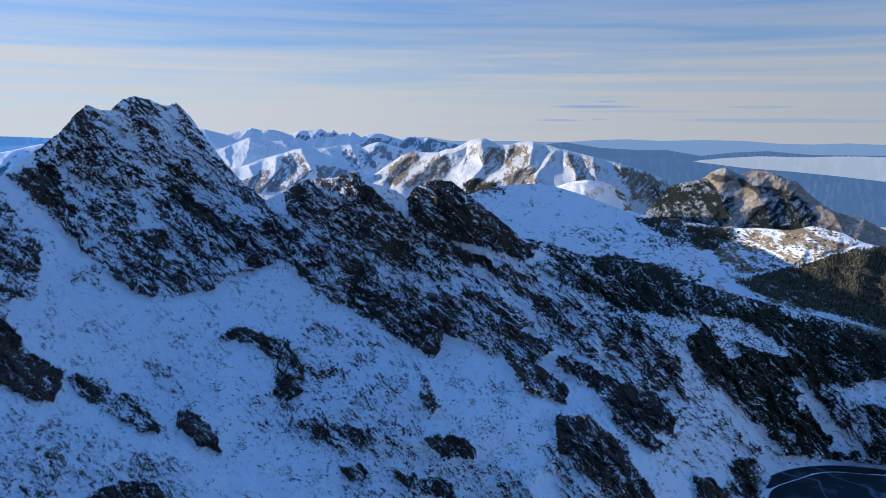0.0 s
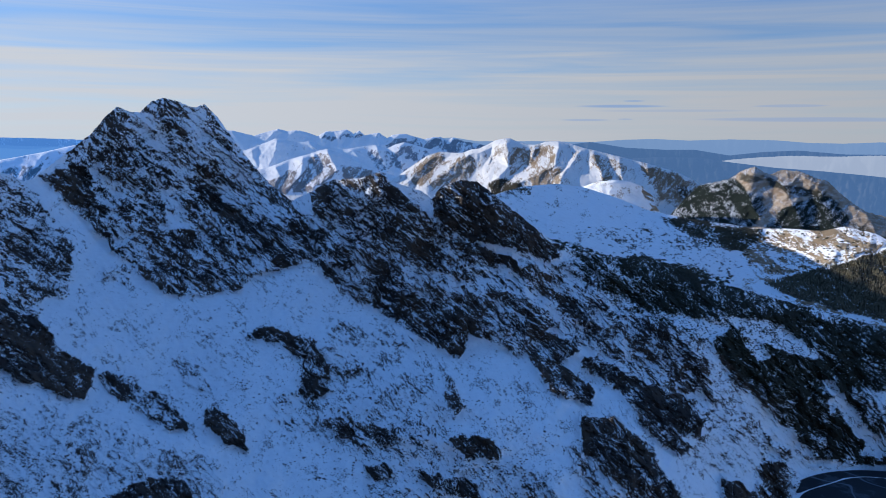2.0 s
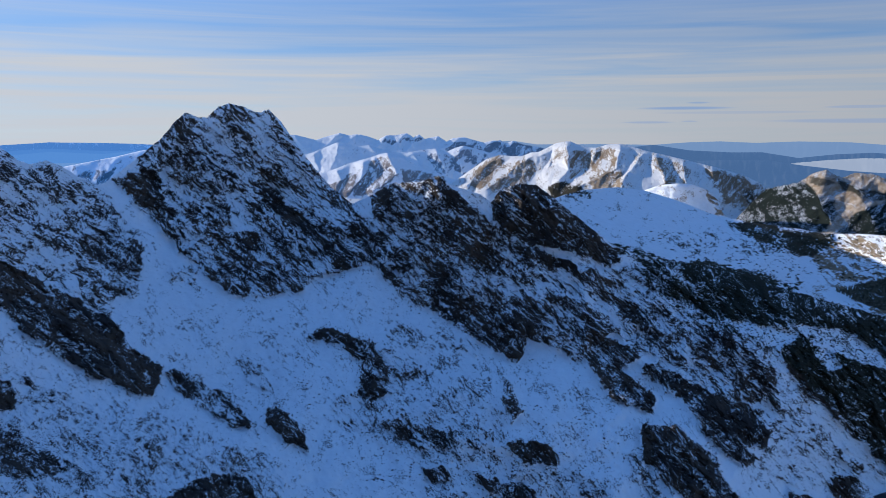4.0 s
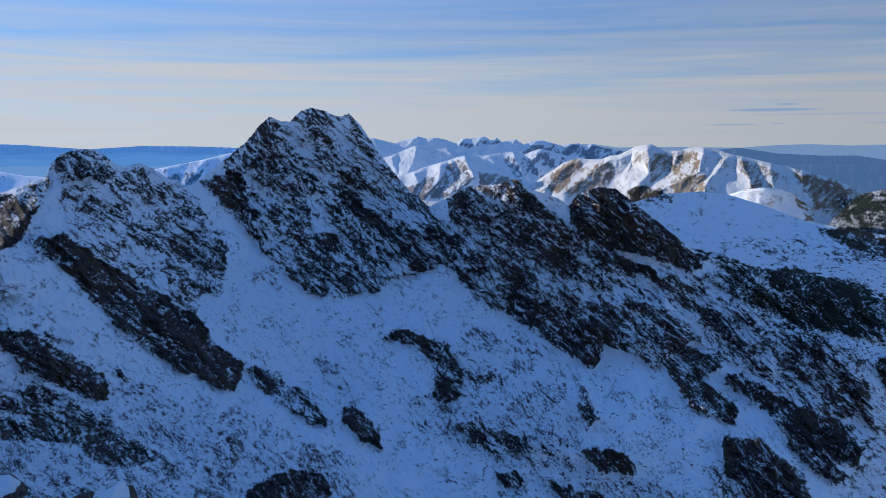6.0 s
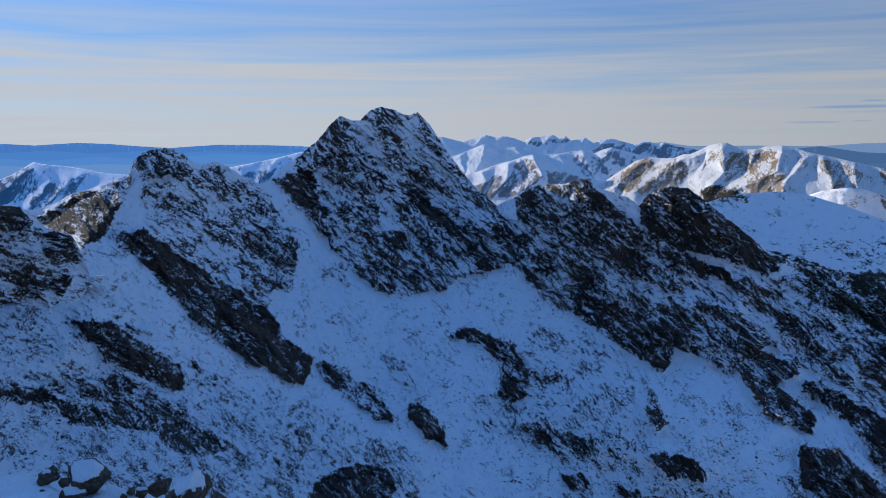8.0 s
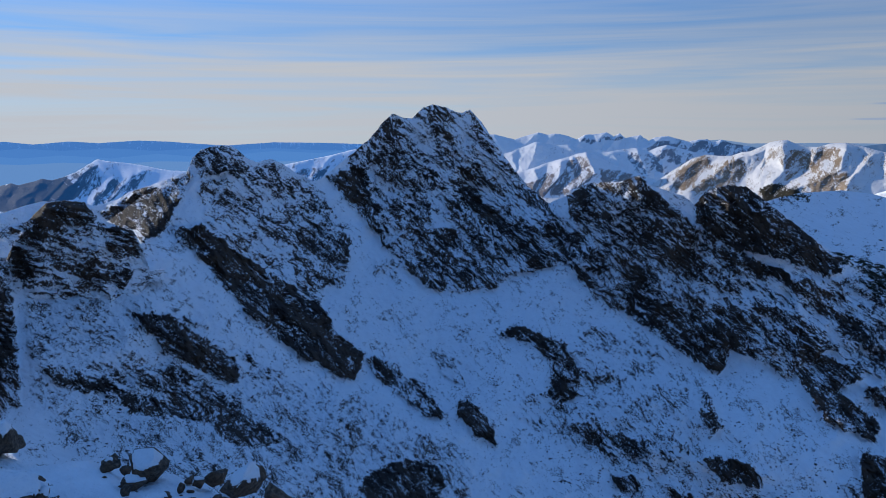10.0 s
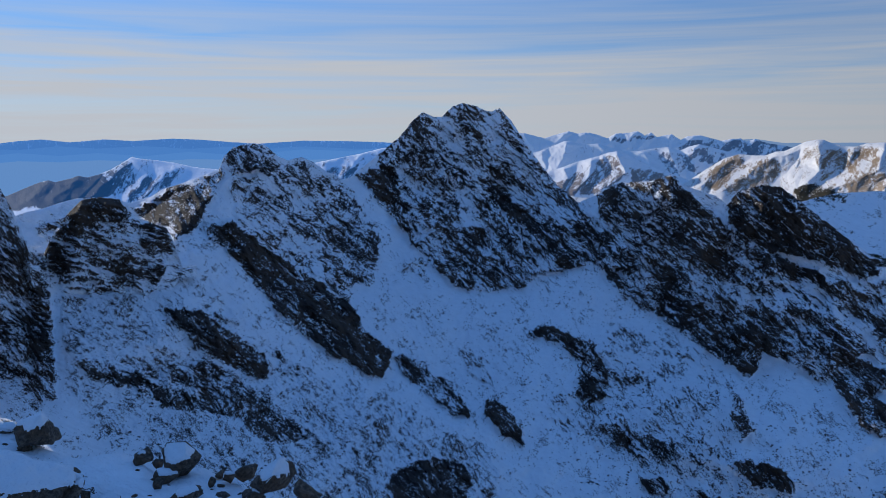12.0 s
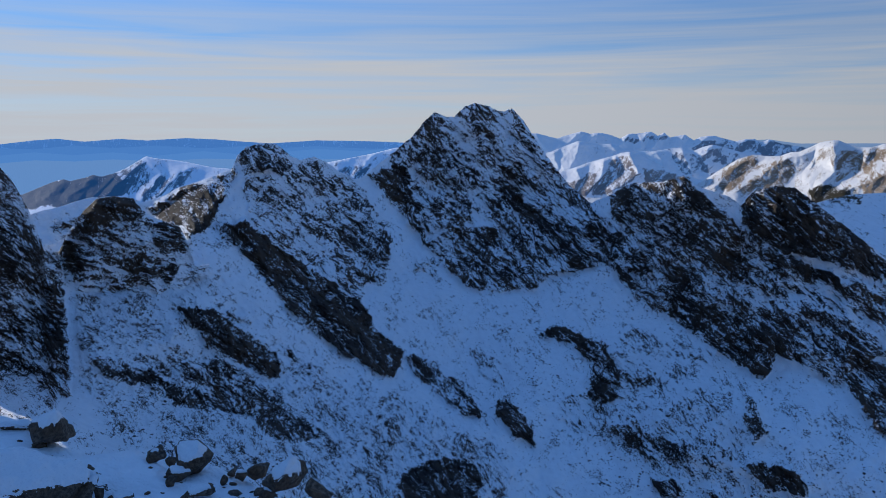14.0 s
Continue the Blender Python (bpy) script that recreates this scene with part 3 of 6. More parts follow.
crag(0.94, (7.77, -16.34), (9.46, -15.55), (12.07, -16.83), (14.24, -18.29), (17.18, -19.20), (17.95, -20.49), (17.73, -21.57), (16.08, -21.49), (13.90, -19.92), (11.73, -18.89), (9.10, -17.42))
crag(0.90, (9.01, -20.69), (11.39, -20.73), (14.02, -22.28), (15.39, -24.08), (16.97, -25.98), (13.39, -26.58), (11.12, -24.50), (9.75, -23.04))
crag(0.58, (7.77, -22.97), (9.75, -23.04), (11.57, -24.85), (12.53, -26.67), (10.35, -26.87), (8.50, -24.69))
crag(0.80, (13.57, -13.24), (16.12, -14.89), (18.24, -16.71), (18.69, -18.84), (17.53, -18.37), (15.39, -16.57), (12.81, -14.73))
crag(0.74, (5.40, -17.18), (7.81, -17.70), (9.59, -19.03), (9.20, -19.95), (6.99, -19.17))
crag(0.80, (4.27, -15.63), (6.00, -14.99), (8.81, -15.37), (7.79, -17.08), (6.08, -17.98), (4.74, -16.79))
crag(0.95, (18.34, -15.10), (19.60, -13.18), (21.60, -14.38), (25.31, -14.26), (32.05, -13.41), (32.30, -16.08), (28.27, -15.83), (26.14, -15.57), (25.74, -17.34), (23.77, -18.19), (22.21, -17.63), (20.69, -18.02), (19.00, -16.23))
crag(0.80, (7.32, -8.71), (13.35, -8.49), (17.44, -9.91), (21.36, -10.83), (28.65, -12.21), (32.02, -13.05), (32.15, -14.48), (25.35, -14.72), (21.58, -13.99), (17.63, -13.15), (13.56, -12.95), (10.56, -11.12))
crag(0.84, (22.23, -17.82), (24.80, -17.09), (26.14, -19.16), (25.91, -21.62), (23.50, -19.57))
crag(0.80, (27.20, -17.68), (29.20, -18.45), (32.67, -19.75), (32.82, -21.29), (29.43, -20.96), (27.27, -20.45))
crag(0.74, (21.80, -22.48), (23.28, -21.68), (24.65, -23.50), (23.94, -25.08), (21.95, -24.51))
crag(0.84, (19.30, -23.78), (21.95, -24.51), (22.41, -25.35), (20.04, -25.73))
crag(0.95, (-1.60, -22.83), (0.86, -22.53), (3.12, -23.37), (2.59, -24.25), (-0.01, -24.14))
crag(0.92, (-7.93, -24.67), (-6.29, -24.54), (-5.76, -25.53), (-7.19, -25.68))
crag(0.86, (-4.06, -24.99), (-0.90, -25.60), (0.91, -25.78), (1.48, -27.31), (-0.89, -26.96), (-3.61, -25.78))
crag(0.74, (4.52, -25.88), (6.30, -25.52), (7.92, -27.04), (5.01, -27.20))
crag(0.92, (-16.93, -15.23), (-15.89, -14.40), (-14.67, -14.59), (-13.12, -15.29), (-12.57, -16.54), (-13.49, -16.49), (-14.29, -15.63), (-15.92, -15.29))
crag(0.86, (-13.24, -15.28), (-11.70, -15.35), (-10.89, -17.11), (-10.27, -18.37), (-11.03, -19.79), (-12.32, -20.16), (-13.15, -19.43), (-12.68, -17.84))
crag(0.6, (-10.97, -17.11), (-7.97, -17.22), (-8.41, -18.03), (-10.16, -19.19), (-11.45, -19.61))
crag(0.78, (-11.41, -21.33), (-9.76, -20.94), (-8.02, -21.50), (-6.27, -22.16), (-5.30, -23.38), (-7.61, -23.39), (-9.79, -22.69))
crag(0.6, (-6.27, -22.16), (-3.61, -21.73), (-1.73, -22.23), (-3.61, -23.50), (-5.39, -23.38))
crag(0.78, (-2.07, -17.65), (-0.87, -18.97), (-0.14, -20.60), (-0.85, -21.30), (-1.62, -19.79))
crag(0.50, (-6.22, -15.19), (-4.05, -15.55), (-3.52, -16.56), (-5.36, -16.33))
crag(0.76, (-27.29, -16.40), (-24.92, -17.08), (-24.24, -18.00), (-22.78, -18.86), (-20.89, -21.08), (-22.53, -21.14), (-24.70, -19.53), (-26.44, -18.17))
crag(0.84, (-19.79, -19.58), (-18.15, -20.53), (-17.08, -22.26), (-16.95, -23.16), (-18.64, -22.37), (-20.17, -20.86))
crag(0.45, (-26.42, -9.27), (-24.43, -9.79), (-24.85, -10.77), (-26.31, -10.27))
crag(0.40, (-21.90, -16.52), (-20.18, -16.88), (-19.28, -18.93), (-21.22, -18.34))
crag(0.88, (-26.12, -24.33), (-23.84, -23.98), (-21.47, -24.69), (-21.03, -26.12), (-26.19, -25.29))
crag(0.33, (-9.64, -13.85), (-2.73, -17.73), (-0.92, -23.83), (-8.06, -24.47), (-15.70, -20.83))
crag(0.36, (-8.02, -21.30), (5.39, -24.86), (7.70, -27.06), (-8.10, -27.17))
crag(0.38, (-50.57, -10.88), (-43.20, -11.47), (-36.50, -15.98), (-27.93, -19.61), (-19.02, -23.61), (-18.97, -27.30), (-36.90, -26.81), (-50.15, -20.04))
crag(0.46, (-34.05, -19.38), (-27.96, -22.05), (-19.00, -25.18), (-18.97, -27.30), (-32.51, -27.14))
crag(0.86, (17.72, -14.76), (33.26, -12.86), (34.06, -20.83), (27.73, -21.65), (25.53, -21.50), (23.30, -21.87), (19.94, -18.50))
crag(0.80, (-6.16, -6.54), (-3.61, -5.48), (-2.33, -6.54), (-0.61, -8.22), (-1.03, -8.87), (-4.47, -8.24))
crag(0.88, (18.31, -14.70), (19.98, -13.15), (22.76, -14.64), (26.14, -15.57), (25.56, -17.37), (23.01, -18.11), (20.28, -17.67))
crag(0.9, (-6.17, -7.39), (-2.75, -8.45), (-1.89, -10.57), (-4.04, -10.15), (-5.75, -8.87))
crag(0.9, (0.69, -8.85), (3.28, -9.24), (4.16, -10.49), (1.57, -10.11))
crag(0.85, (4.17, -10.91), (7.63, -12.08), (9.41, -14.09), (7.26, -13.77), (4.63, -12.17))
crag(0.85, (-9.55, -8.41), (-7.03, -8.86), (-5.33, -10.99), (-7.89, -10.54))
crag(0.88, (-25.66, 0.69), (-24.85, 1.56), (-24.20, 0.90), (-24.44, -0.31), (-25.36, -0.13))
crag(0.90, (-20.36, -4.05), (-18.28, -4.08), (-16.03, -6.55), (-18.77, -6.88))
crag(0.88, (-18.33, -5.28), (-15.58, -4.92), (-14.77, -7.15), (-17.23, -7.09))
crag(0.85, (-23.34, -4.85), (-21.87, -4.69), (-21.98, -6.93), (-23.94, -6.08))
crag(0.86, (-14.44, -6.87), (-11.19, -7.34), (-12.06, -9.41), (-15.29, -8.29))
crag(0.88, (-28.22, -2.85), (-26.55, -2.87), (-25.87, -5.93), (-26.77, -6.46))
crag(-0.45, (-20.16, 1.28), (-19.20, 1.07), (-18.85, -1.28), (-15.91, -2.89), (-14.29, -4.49), (-15.95, -4.27), (-19.07, -2.83), (-20.27, -1.21))
crag(-0.44, (-22.75, 1.01), (-21.79, -0.59), (-20.05, -2.94), (-19.73, -4.30), (-20.98, -3.80), (-22.35, -1.76), (-23.34, -0.07))
crag(-0.42, (-22.48, -4.29), (-21.07, -4.04), (-20.94, -6.10), (-20.10, -7.40), (-21.80, -6.94))
crag(-0.20, (-26.59, -2.42), (-26.18, -2.42), (-25.91, -4.78), (-25.24, -5.26), (-26.42, -5.22))
crag(-0.46, (-18.72, -3.67), (-15.88, -4.51), (-12.65, -6.53), (-15.22, -6.15), (-18.01, -5.05))
crag(-0.56, (-11.87, -6.41), (-9.52, -6.86), (-5.96, -8.36), (-3.40, -10.23), (-6.18, -9.80), (-9.63, -8.28))
crag(-0.56, (-7.94, -7.08), (-5.67, -9.21), (-2.23, -10.49), (0.80, -11.31), (4.41, -13.95), (1.52, -12.75), (-2.83, -11.51), (-6.27, -9.80))
crag(-0.55, (-0.25, -9.80), (2.86, -10.09), (4.63, -12.17), (2.46, -12.01), (0.29, -11.40))
crag(-0.52, (2.86, -10.01), (5.04, -11.32), (9.67, -15.33), (13.77, -17.31), (17.56, -18.77), (13.82, -18.32), (9.49, -16.37), (6.85, -14.62))
crag(-0.06, (5.36, -18.92), (8.95, -15.70), (9.74, -16.07), (6.03, -19.38))
crag(-0.12, (20.46, -14.50), (21.30, -14.41), (23.43, -17.67), (25.49, -20.09), (24.53, -20.24), (22.13, -17.53))
crag(-0.42, (19.56, -12.66), (22.62, -12.70), (25.28, -13.88), (26.31, -15.55), (24.63, -14.89), (21.58, -14.06))
crag(-0.18, (25.74, -17.34), (26.98, -17.15), (28.60, -19.48), (29.41, -20.78), (27.65, -20.75), (26.43, -19.11))
crag(-0.30, (29.05, -16.82), (33.60, -16.37), (33.81, -18.45), (31.21, -18.26))
crag(-0.25, (12.93, -17.38), (15.02, -17.41), (17.93, -18.33), (18.60, -19.24), (15.50, -18.57))
crag(0.96, (-40.81, -6.73), (-38.93, -6.38), (-36.97, -8.01), (-34.95, -9.49), (-32.47, -11.16), (-30.24, -12.98), (-29.44, -14.68), (-27.28, -16.23), (-28.01, -18.38), (-29.45, -18.01), (-32.46, -16.17), (-34.96, -14.08), (-37.37, -11.39), (-39.30, -8.71))
crag(0.78, (-39.41, -1.47), (-38.60, -0.99), (-37.27, -0.59), (-35.92, -1.00), (-35.15, -2.32), (-36.07, -3.22), (-37.27, -2.71), (-38.88, -3.18))
crag(0.58, (-36.06, -2.73), (-33.58, -1.84), (-31.95, -3.10), (-30.30, -4.03), (-28.15, -7.86), (-28.18, -10.49), (-30.42, -11.29), (-30.47, -13.82), (-32.15, -12.01), (-33.37, -9.87), (-34.95, -6.90))
crag(0.76, (-32.03, -6.87), (-29.92, -6.48), (-28.16, -8.70), (-28.62, -11.33), (-31.28, -11.27), (-32.49, -8.63))
crag(0.5, (-38.88, -3.10), (-36.07, -3.22), (-33.73, -7.76), (-33.82, -11.12), (-36.27, -9.36), (-38.61, -6.39))
crag(0.95, (-42.96, -6.72), (-42.07, -6.07), (-40.73, -4.77), (-40.21, -4.50), (-40.98, -6.11), (-41.81, -7.01), (-42.81, -7.62))
crag(0.78, (-45.87, -4.94), (-42.83, -4.24), (-40.06, -2.92), (-39.16, -2.12), (-39.49, -3.58), (-41.35, -5.57), (-42.92, -7.53), (-44.10, -6.68))
crag(0.78, (-56.89, -0.22), (-54.26, -2.04), (-53.36, -3.60), (-52.64, -5.42), (-52.12, -7.41), (-51.04, -8.62), (-51.17, -12.35), (-51.18, -15.46), (-51.24, -17.63), (-52.47, -17.63), (-53.36, -15.83), (-58.26, -16.11))
crag(0.97, (-54.73, -7.96), (-53.71, -8.26), (-54.22, -10.59), (-54.93, -10.52), (-56.13, -9.59))
crag(0.96, (-52.91, -12.16), (-51.25, -11.58), (-51.48, -14.66), (-52.55, -14.15))
crag(0.95, (-43.94, -12.42), (-41.48, -12.60), (-38.94, -14.68), (-36.52, -16.71), (-37.07, -17.98), (-39.20, -17.02), (-41.72, -15.13))
crag(0.76, (-47.14, -16.65), (-44.62, -16.14), (-40.65, -16.50), (-38.67, -18.06), (-36.64, -20.02), (-32.83, -22.46), (-36.73, -22.59), (-39.59, -20.26), (-42.83, -19.67), (-45.35, -18.80))
crag(0.78, (-49.87, -15.09), (-47.64, -15.74), (-46.11, -16.69), (-46.93, -17.52), (-49.17, -16.48))
crag(0.55, (-40.41, -11.16), (-38.74, -11.66), (-38.82, -13.87), (-40.51, -13.35))
crag(0.60, (-36.56, -15.56), (-35.12, -15.14), (-35.60, -16.93))
crag(0.92, (-26.74, -24.78), (-23.50, -24.40), (-21.15, -25.63), (-21.59, -27.37), (-26.67, -27.37), (-28.01, -26.00))
crag(0.46, (-49.11, -15.64), (-36.60, -18.82), (-19.00, -24.79), (-18.97, -27.30), (-34.28, -27.03), (-44.95, -21.92))
crag(0.42, (-56.56, -14.61), (-53.30, -15.09), (-51.69, -17.56), (-52.28, -19.69), (-56.83, -17.79))
crag(-0.03, (-51.15, -8.16), (-50.67, -8.19), (-50.56, -11.65), (-50.56, -14.70), (-49.86, -18.58), (-48.24, -21.83), (-49.35, -21.65), (-50.58, -18.48), (-51.19, -14.62), (-51.11, -11.59))
crag(-0.13, (-40.57, -7.55), (-39.49, -8.41), (-37.37, -11.19), (-34.75, -14.21), (-32.24, -16.26), (-28.36, -18.45), (-30.56, -18.72), (-34.83, -16.89), (-38.89, -13.37), (-42.45, -12.33), (-43.11, -9.86))
crag(-0.09, (-30.01, -12.06), (-25.25, -12.12), (-17.89, -12.06), (-12.38, -9.64), (-10.33, -11.79), (-16.56, -14.12), (-19.13, -16.28), (-21.33, -13.80), (-25.26, -16.34))
crag(-0.12, (0.20, -15.63), (2.98, -16.63), (6.10, -18.80), (7.96, -21.96), (4.45, -22.92), (0.81, -18.95))
crag(-0.06, (-29.73, -3.48), (-28.40, -5.53), (-27.15, -7.09), (-25.54, -9.10), (-25.93, -9.76), (-27.87, -7.73), (-29.67, -5.03))
crag(-0.39, (17.75, -15.24), (18.69, -16.27), (22.04, -20.54), (23.33, -22.24), (20.31, -23.83), (16.98, -22.74), (18.61, -19.44))
crag(1.0, (11.73, -8.98), (13.79, -9.09), (15.82, -9.40), (17.65, -10.10), (17.91, -11.30), (15.52, -11.43), (13.06, -11.08), (11.57, -10.23))
crag(0.97, (9.73, -11.24), (14.29, -11.17), (17.53, -11.53), (22.58, -12.11), (31.00, -13.20), (33.33, -13.57), (33.43, -14.62), (25.36, -14.91), (19.58, -12.98), (13.55, -12.83))
crag(1.0, (18.35, -15.30), (19.66, -14.26), (21.33, -15.98), (22.79, -15.03), (25.30, -14.15), (33.30, -13.28), (33.48, -15.15), (28.31, -16.27), (25.95, -17.69), (25.91, -20.69), (23.32, -19.67), (21.85, -17.95), (20.28, -17.67))
crag(0.98, (26.35, -18.19), (28.06, -17.35), (28.94, -19.42), (28.05, -21.22), (26.08, -21.40))
crag(0.95, (29.08, -17.18), (31.77, -17.26), (33.81, -18.45), (31.28, -18.97), (29.52, -18.21))
crag(0.93, (9.01, -20.89), (11.18, -20.94), (12.31, -22.24), (14.25, -22.65), (15.05, -24.12), (16.99, -26.16), (13.82, -26.54), (12.46, -25.15), (10.69, -24.53), (9.10, -23.08))
crag(0.85, (5.19, -17.19), (7.80, -17.29), (10.02, -19.01), (9.63, -20.04), (6.55, -19.19))
crag(0.9, (12.18, -19.26), (14.69, -19.05), (15.19, -20.59), (17.45, -22.30), (16.15, -22.84), (13.54, -21.15))
crag(0.68, (9.44, -14.92), (13.66, -15.08), (17.93, -18.33), (15.09, -18.61), (11.64, -16.86))
crag(0.96, (19.31, -23.97), (20.81, -24.13), (22.22, -25.46), (20.05, -25.80))
crag(0.95, (22.20, -22.60), (23.14, -22.34), (24.01, -23.61), (23.56, -25.15), (22.16, -24.66))
crag(-0.25, (19.01, -13.11), (21.50, -12.81), (23.82, -13.94), (25.19, -15.05), (22.93, -14.47), (20.62, -14.08))
crag(-0.27, (17.56, -14.69), (18.20, -14.71), (19.37, -16.99), (21.83, -18.73), (24.65, -20.71), (26.51, -22.13), (25.43, -22.55), (23.26, -21.31), (20.80, -19.56), (18.79, -17.84))
crag(-0.3, (19.20, -13.02), (22.65, -13.16), (25.38, -15.18), (23.35, -15.04), (20.63, -14.16))
crag(-0.22, (25.56, -16.53), (26.29, -16.57), (28.10, -18.64), (30.24, -20.43), (29.34, -20.79), (27.14, -19.07))
crag(-0.32, (28.64, -16.89), (31.22, -15.65), (32.32, -16.25), (30.16, -17.80), (30.89, -20.12), (29.65, -18.92))
PINES = [(0.95, [(6.68, -8.65), (13.33, -8.08), (21.35, -10.64), (33.26, -12.86), (33.60, -16.37), (26.98, -17.15), (21.88, -18.26), (17.72, -14.76), (11.48, -12.95)]), (0.8, [(21.85, -17.87), (31.30, -16.44), (34.17, -21.84), (27.73, -21.65), (25.53, -21.50), (23.13, -19.62)])]
NEAR_SPURS = [
    (16, 0.9, [(-37.28, -0.84), (-38.88, -3.18), (-41.27, -5.57), (-42.92, -7.53)]), (10, 0.7, [(-39.03, -6.79), (-37.11, -9.75), (-33.85, -12.37), (-30.50, -15.41), (-28.35, -17.75)]), (8, 0.6, [(-43.27, -12.87), (-40.56, -14.49), (-37.17, -17.16)]),
    (12, 0.9, [(-21.80, 2.01), (-22.80, -1.37), (-23.90, -5.22), (-23.77, -9.52)]), (12, 0.9, [(-19.11, 1.61), (-18.57, -1.76), (-16.79, -5.80), (-16.16, -10.31)]), (9, 0.8, [(-24.87, 1.34), (-26.21, -2.88), (-26.76, -6.27)]),
]
NEAR_SPURS += [
    (11, 0.8, [(-6.64, -3.22), (-5.32, -7.18), (-2.75, -11.42), (-0.53, -16.89)]), (6, 1.1, [(-0.65, -3.77), (2.40, -8.40), (6.36, -12.54), (9.45, -15.34)]), (10, 0.6, [(7.98, -16.16), (12.09, -17.44), (17.66, -20.53)]),
    (9, 0.6, [(9.23, -20.88), (13.20, -22.75), (15.92, -25.92)]), (8, 0.6, [(13.58, -13.44), (16.99, -16.03), (18.56, -18.66)]), (7, 0.5, [(-13.04, -15.37), (-11.82, -17.07), (-12.10, -19.97)]), (7, 0.6, [(-11.07, -21.55), (-6.27, -22.56), (0.43, -23.42)]),
]
near = land(-57.5, 33.5, 1720, 530, FOOT, SKYLINE, DEPTHS_PEAKS + DEPTHS_WALL + DEPTHS_RIGHT + DEPTHS_LEFT + DEPTHS_LOW, CRAGS, PINES, NEAR_SPURS, base=0.05, relief=1.0, jag=0.15, crisp=True)

# the tarn lies in the lowest hollow
TARN = (radians(33.3), 1312.0, 192.0)
tarn_x, tarn_y = TARN[1] * math.sin(TARN[0]), TARN[1] * math.cos(TARN[0])
off = np.hypot(near[0][..., 0] - tarn_x, near[0][..., 1] - tarn_y) - TARN[2] * (1 + 0.12 * perlin(np.arctan2(near[0][..., 1] - tarn_y, near[0][..., 0] - tarn_x) * 1.3, near[0][..., 0] * 0, 5))
hollow = np.clip(1 - off / 60, 0, 1)
near[0][..., 2] = np.where(off < 0, -3 + 0.05 * off, near[0][..., 2] * (1 - hollow) + hollow * np.minimum(np.maximum(near[0][..., 2], 0.1 * off), 0.9 * off + 2))


ICE, ice_nt, ice = nodes_of("black_ice")
floe = tex_noise(ice_nt, 0.02, 5.0, 0.6)
seam = mathn(ice_nt, "ABSOLUTE", mathn(ice_nt, "SUBTRACT", tex_noise(ice_nt, 0.004, 2.0, 0.5), 0.45), 0.0)
dull = mixc(ice_nt, step(ice_nt, floe, 0.52, 0.62), (0.010, 0.014, 0.020), (0.05, 0.06, 0.075))
ice_nt.links.new(mixc(ice_nt, step(ice_nt, seam, 0.006, 0.002), dull, (0.12, 0.14, 0.17)), ice.inputs["Base Color"])
ice.inputs["Roughness"].default_value, ice.inputs["Specular IOR Level"].default_value = 0.55, 0.2
bm = bmesh.new()
bmesh.ops.create_circle(bm, cap_ends=True, segments=96, radius=TARN[2] + 30)
for q in bm.verts:
    q.co.z = -0.8
bmesh.ops.triangulate(bm, faces=bm.faces)
tarn = bpy.data.meshes.new("tarn")
bm.to_mesh(tarn)
bm.free()
tarn.materials.append(ICE)
tarn = tagged(new("tarn", tarn), "dark frozen tarn with pale cracks in its ice", "lake", kind="structure")
tarn.location = (tarn_x, tarn_y, 0)


PIECES = []


def piece(owner, kind_name, label, *outline):
    """A part of the mountain of that number, inside an outline."""
    PIECES.append((owner, kind_name, label, outline))


piece(0, "rock_outcrop", "dark overhung outcrop with a drooping tail", (-17.11, -14.73), (-15.88, -14.08), (-13.03, -15.04), (-10.52, -15.48), (-7.54, -17.23), (-8.42, -18.24), (-10.38, -19.58), (-12.32, -20.36), (-13.24, -19.62), (-12.83, -17.02))
piece(0, "rocky_knoll", "speckled rock knoll in the snow", (-11.71, -21.31), (-9.76, -20.74), (-6.27, -21.84), (-1.60, -21.91), (-0.92, -23.43), (-5.39, -23.78), (-9.80, -23.01))
piece(0, "rock_outcrop", "small black crag in the snow", (-2.04, -22.83), (0.86, -22.29), (3.56, -23.35), (2.60, -24.57), (-0.24, -24.42))
piece(0, "rock_outcrop", "broken ledge half drifted over", (-27.56, -16.26), (-24.91, -16.77), (-22.59, -18.77), (-20.58, -21.19), (-22.54, -21.44), (-25.08, -19.60))
piece(0, "rock_outcrop", "steep dark ledge above the gully", (-20.09, -19.32), (-17.94, -20.31), (-16.75, -22.29), (-16.80, -23.45), (-18.85, -22.54), (-20.56, -20.81))
piece(0, "rock_band", "long dark rock band across the snow slope", (-44.03, -12.54), (-41.48, -12.72), (-38.94, -14.80), (-36.52, -16.79), (-37.19, -17.89), (-39.44, -16.80), (-41.79, -15.00))
piece(0, "rock_band", "ragged dark crag line over the slope", (-46.96, -16.86), (-44.64, -16.53), (-40.47, -17.00), (-38.68, -18.47), (-33.70, -22.29), (-36.73, -22.40), (-40.00, -20.07), (-45.16, -18.82))
piece(0, "rock_outcrop", "black crag low on the slope", (-28.44, -24.62), (-23.50, -24.09), (-20.70, -25.62), (-21.22, -27.56), (-27.12, -27.55))
piece(0, "snow_gully", "narrow snow gully beside the tower", (-52.41, -7.69), (-51.32, -7.76), (-51.31, -12.33), (-51.12, -14.63), (-50.04, -18.56), (-48.42, -21.80), (-50.62, -21.44), (-51.47, -18.34), (-52.00, -13.77))
piece(1, "summit", "twin rock tops", (-26.77, -1.00), (-25.64, 1.06), (-24.83, 2.01), (-21.69, 2.85), (-18.41, 2.17), (-17.20, -0.96), (-19.70, -1.76), (-23.31, -0.99))
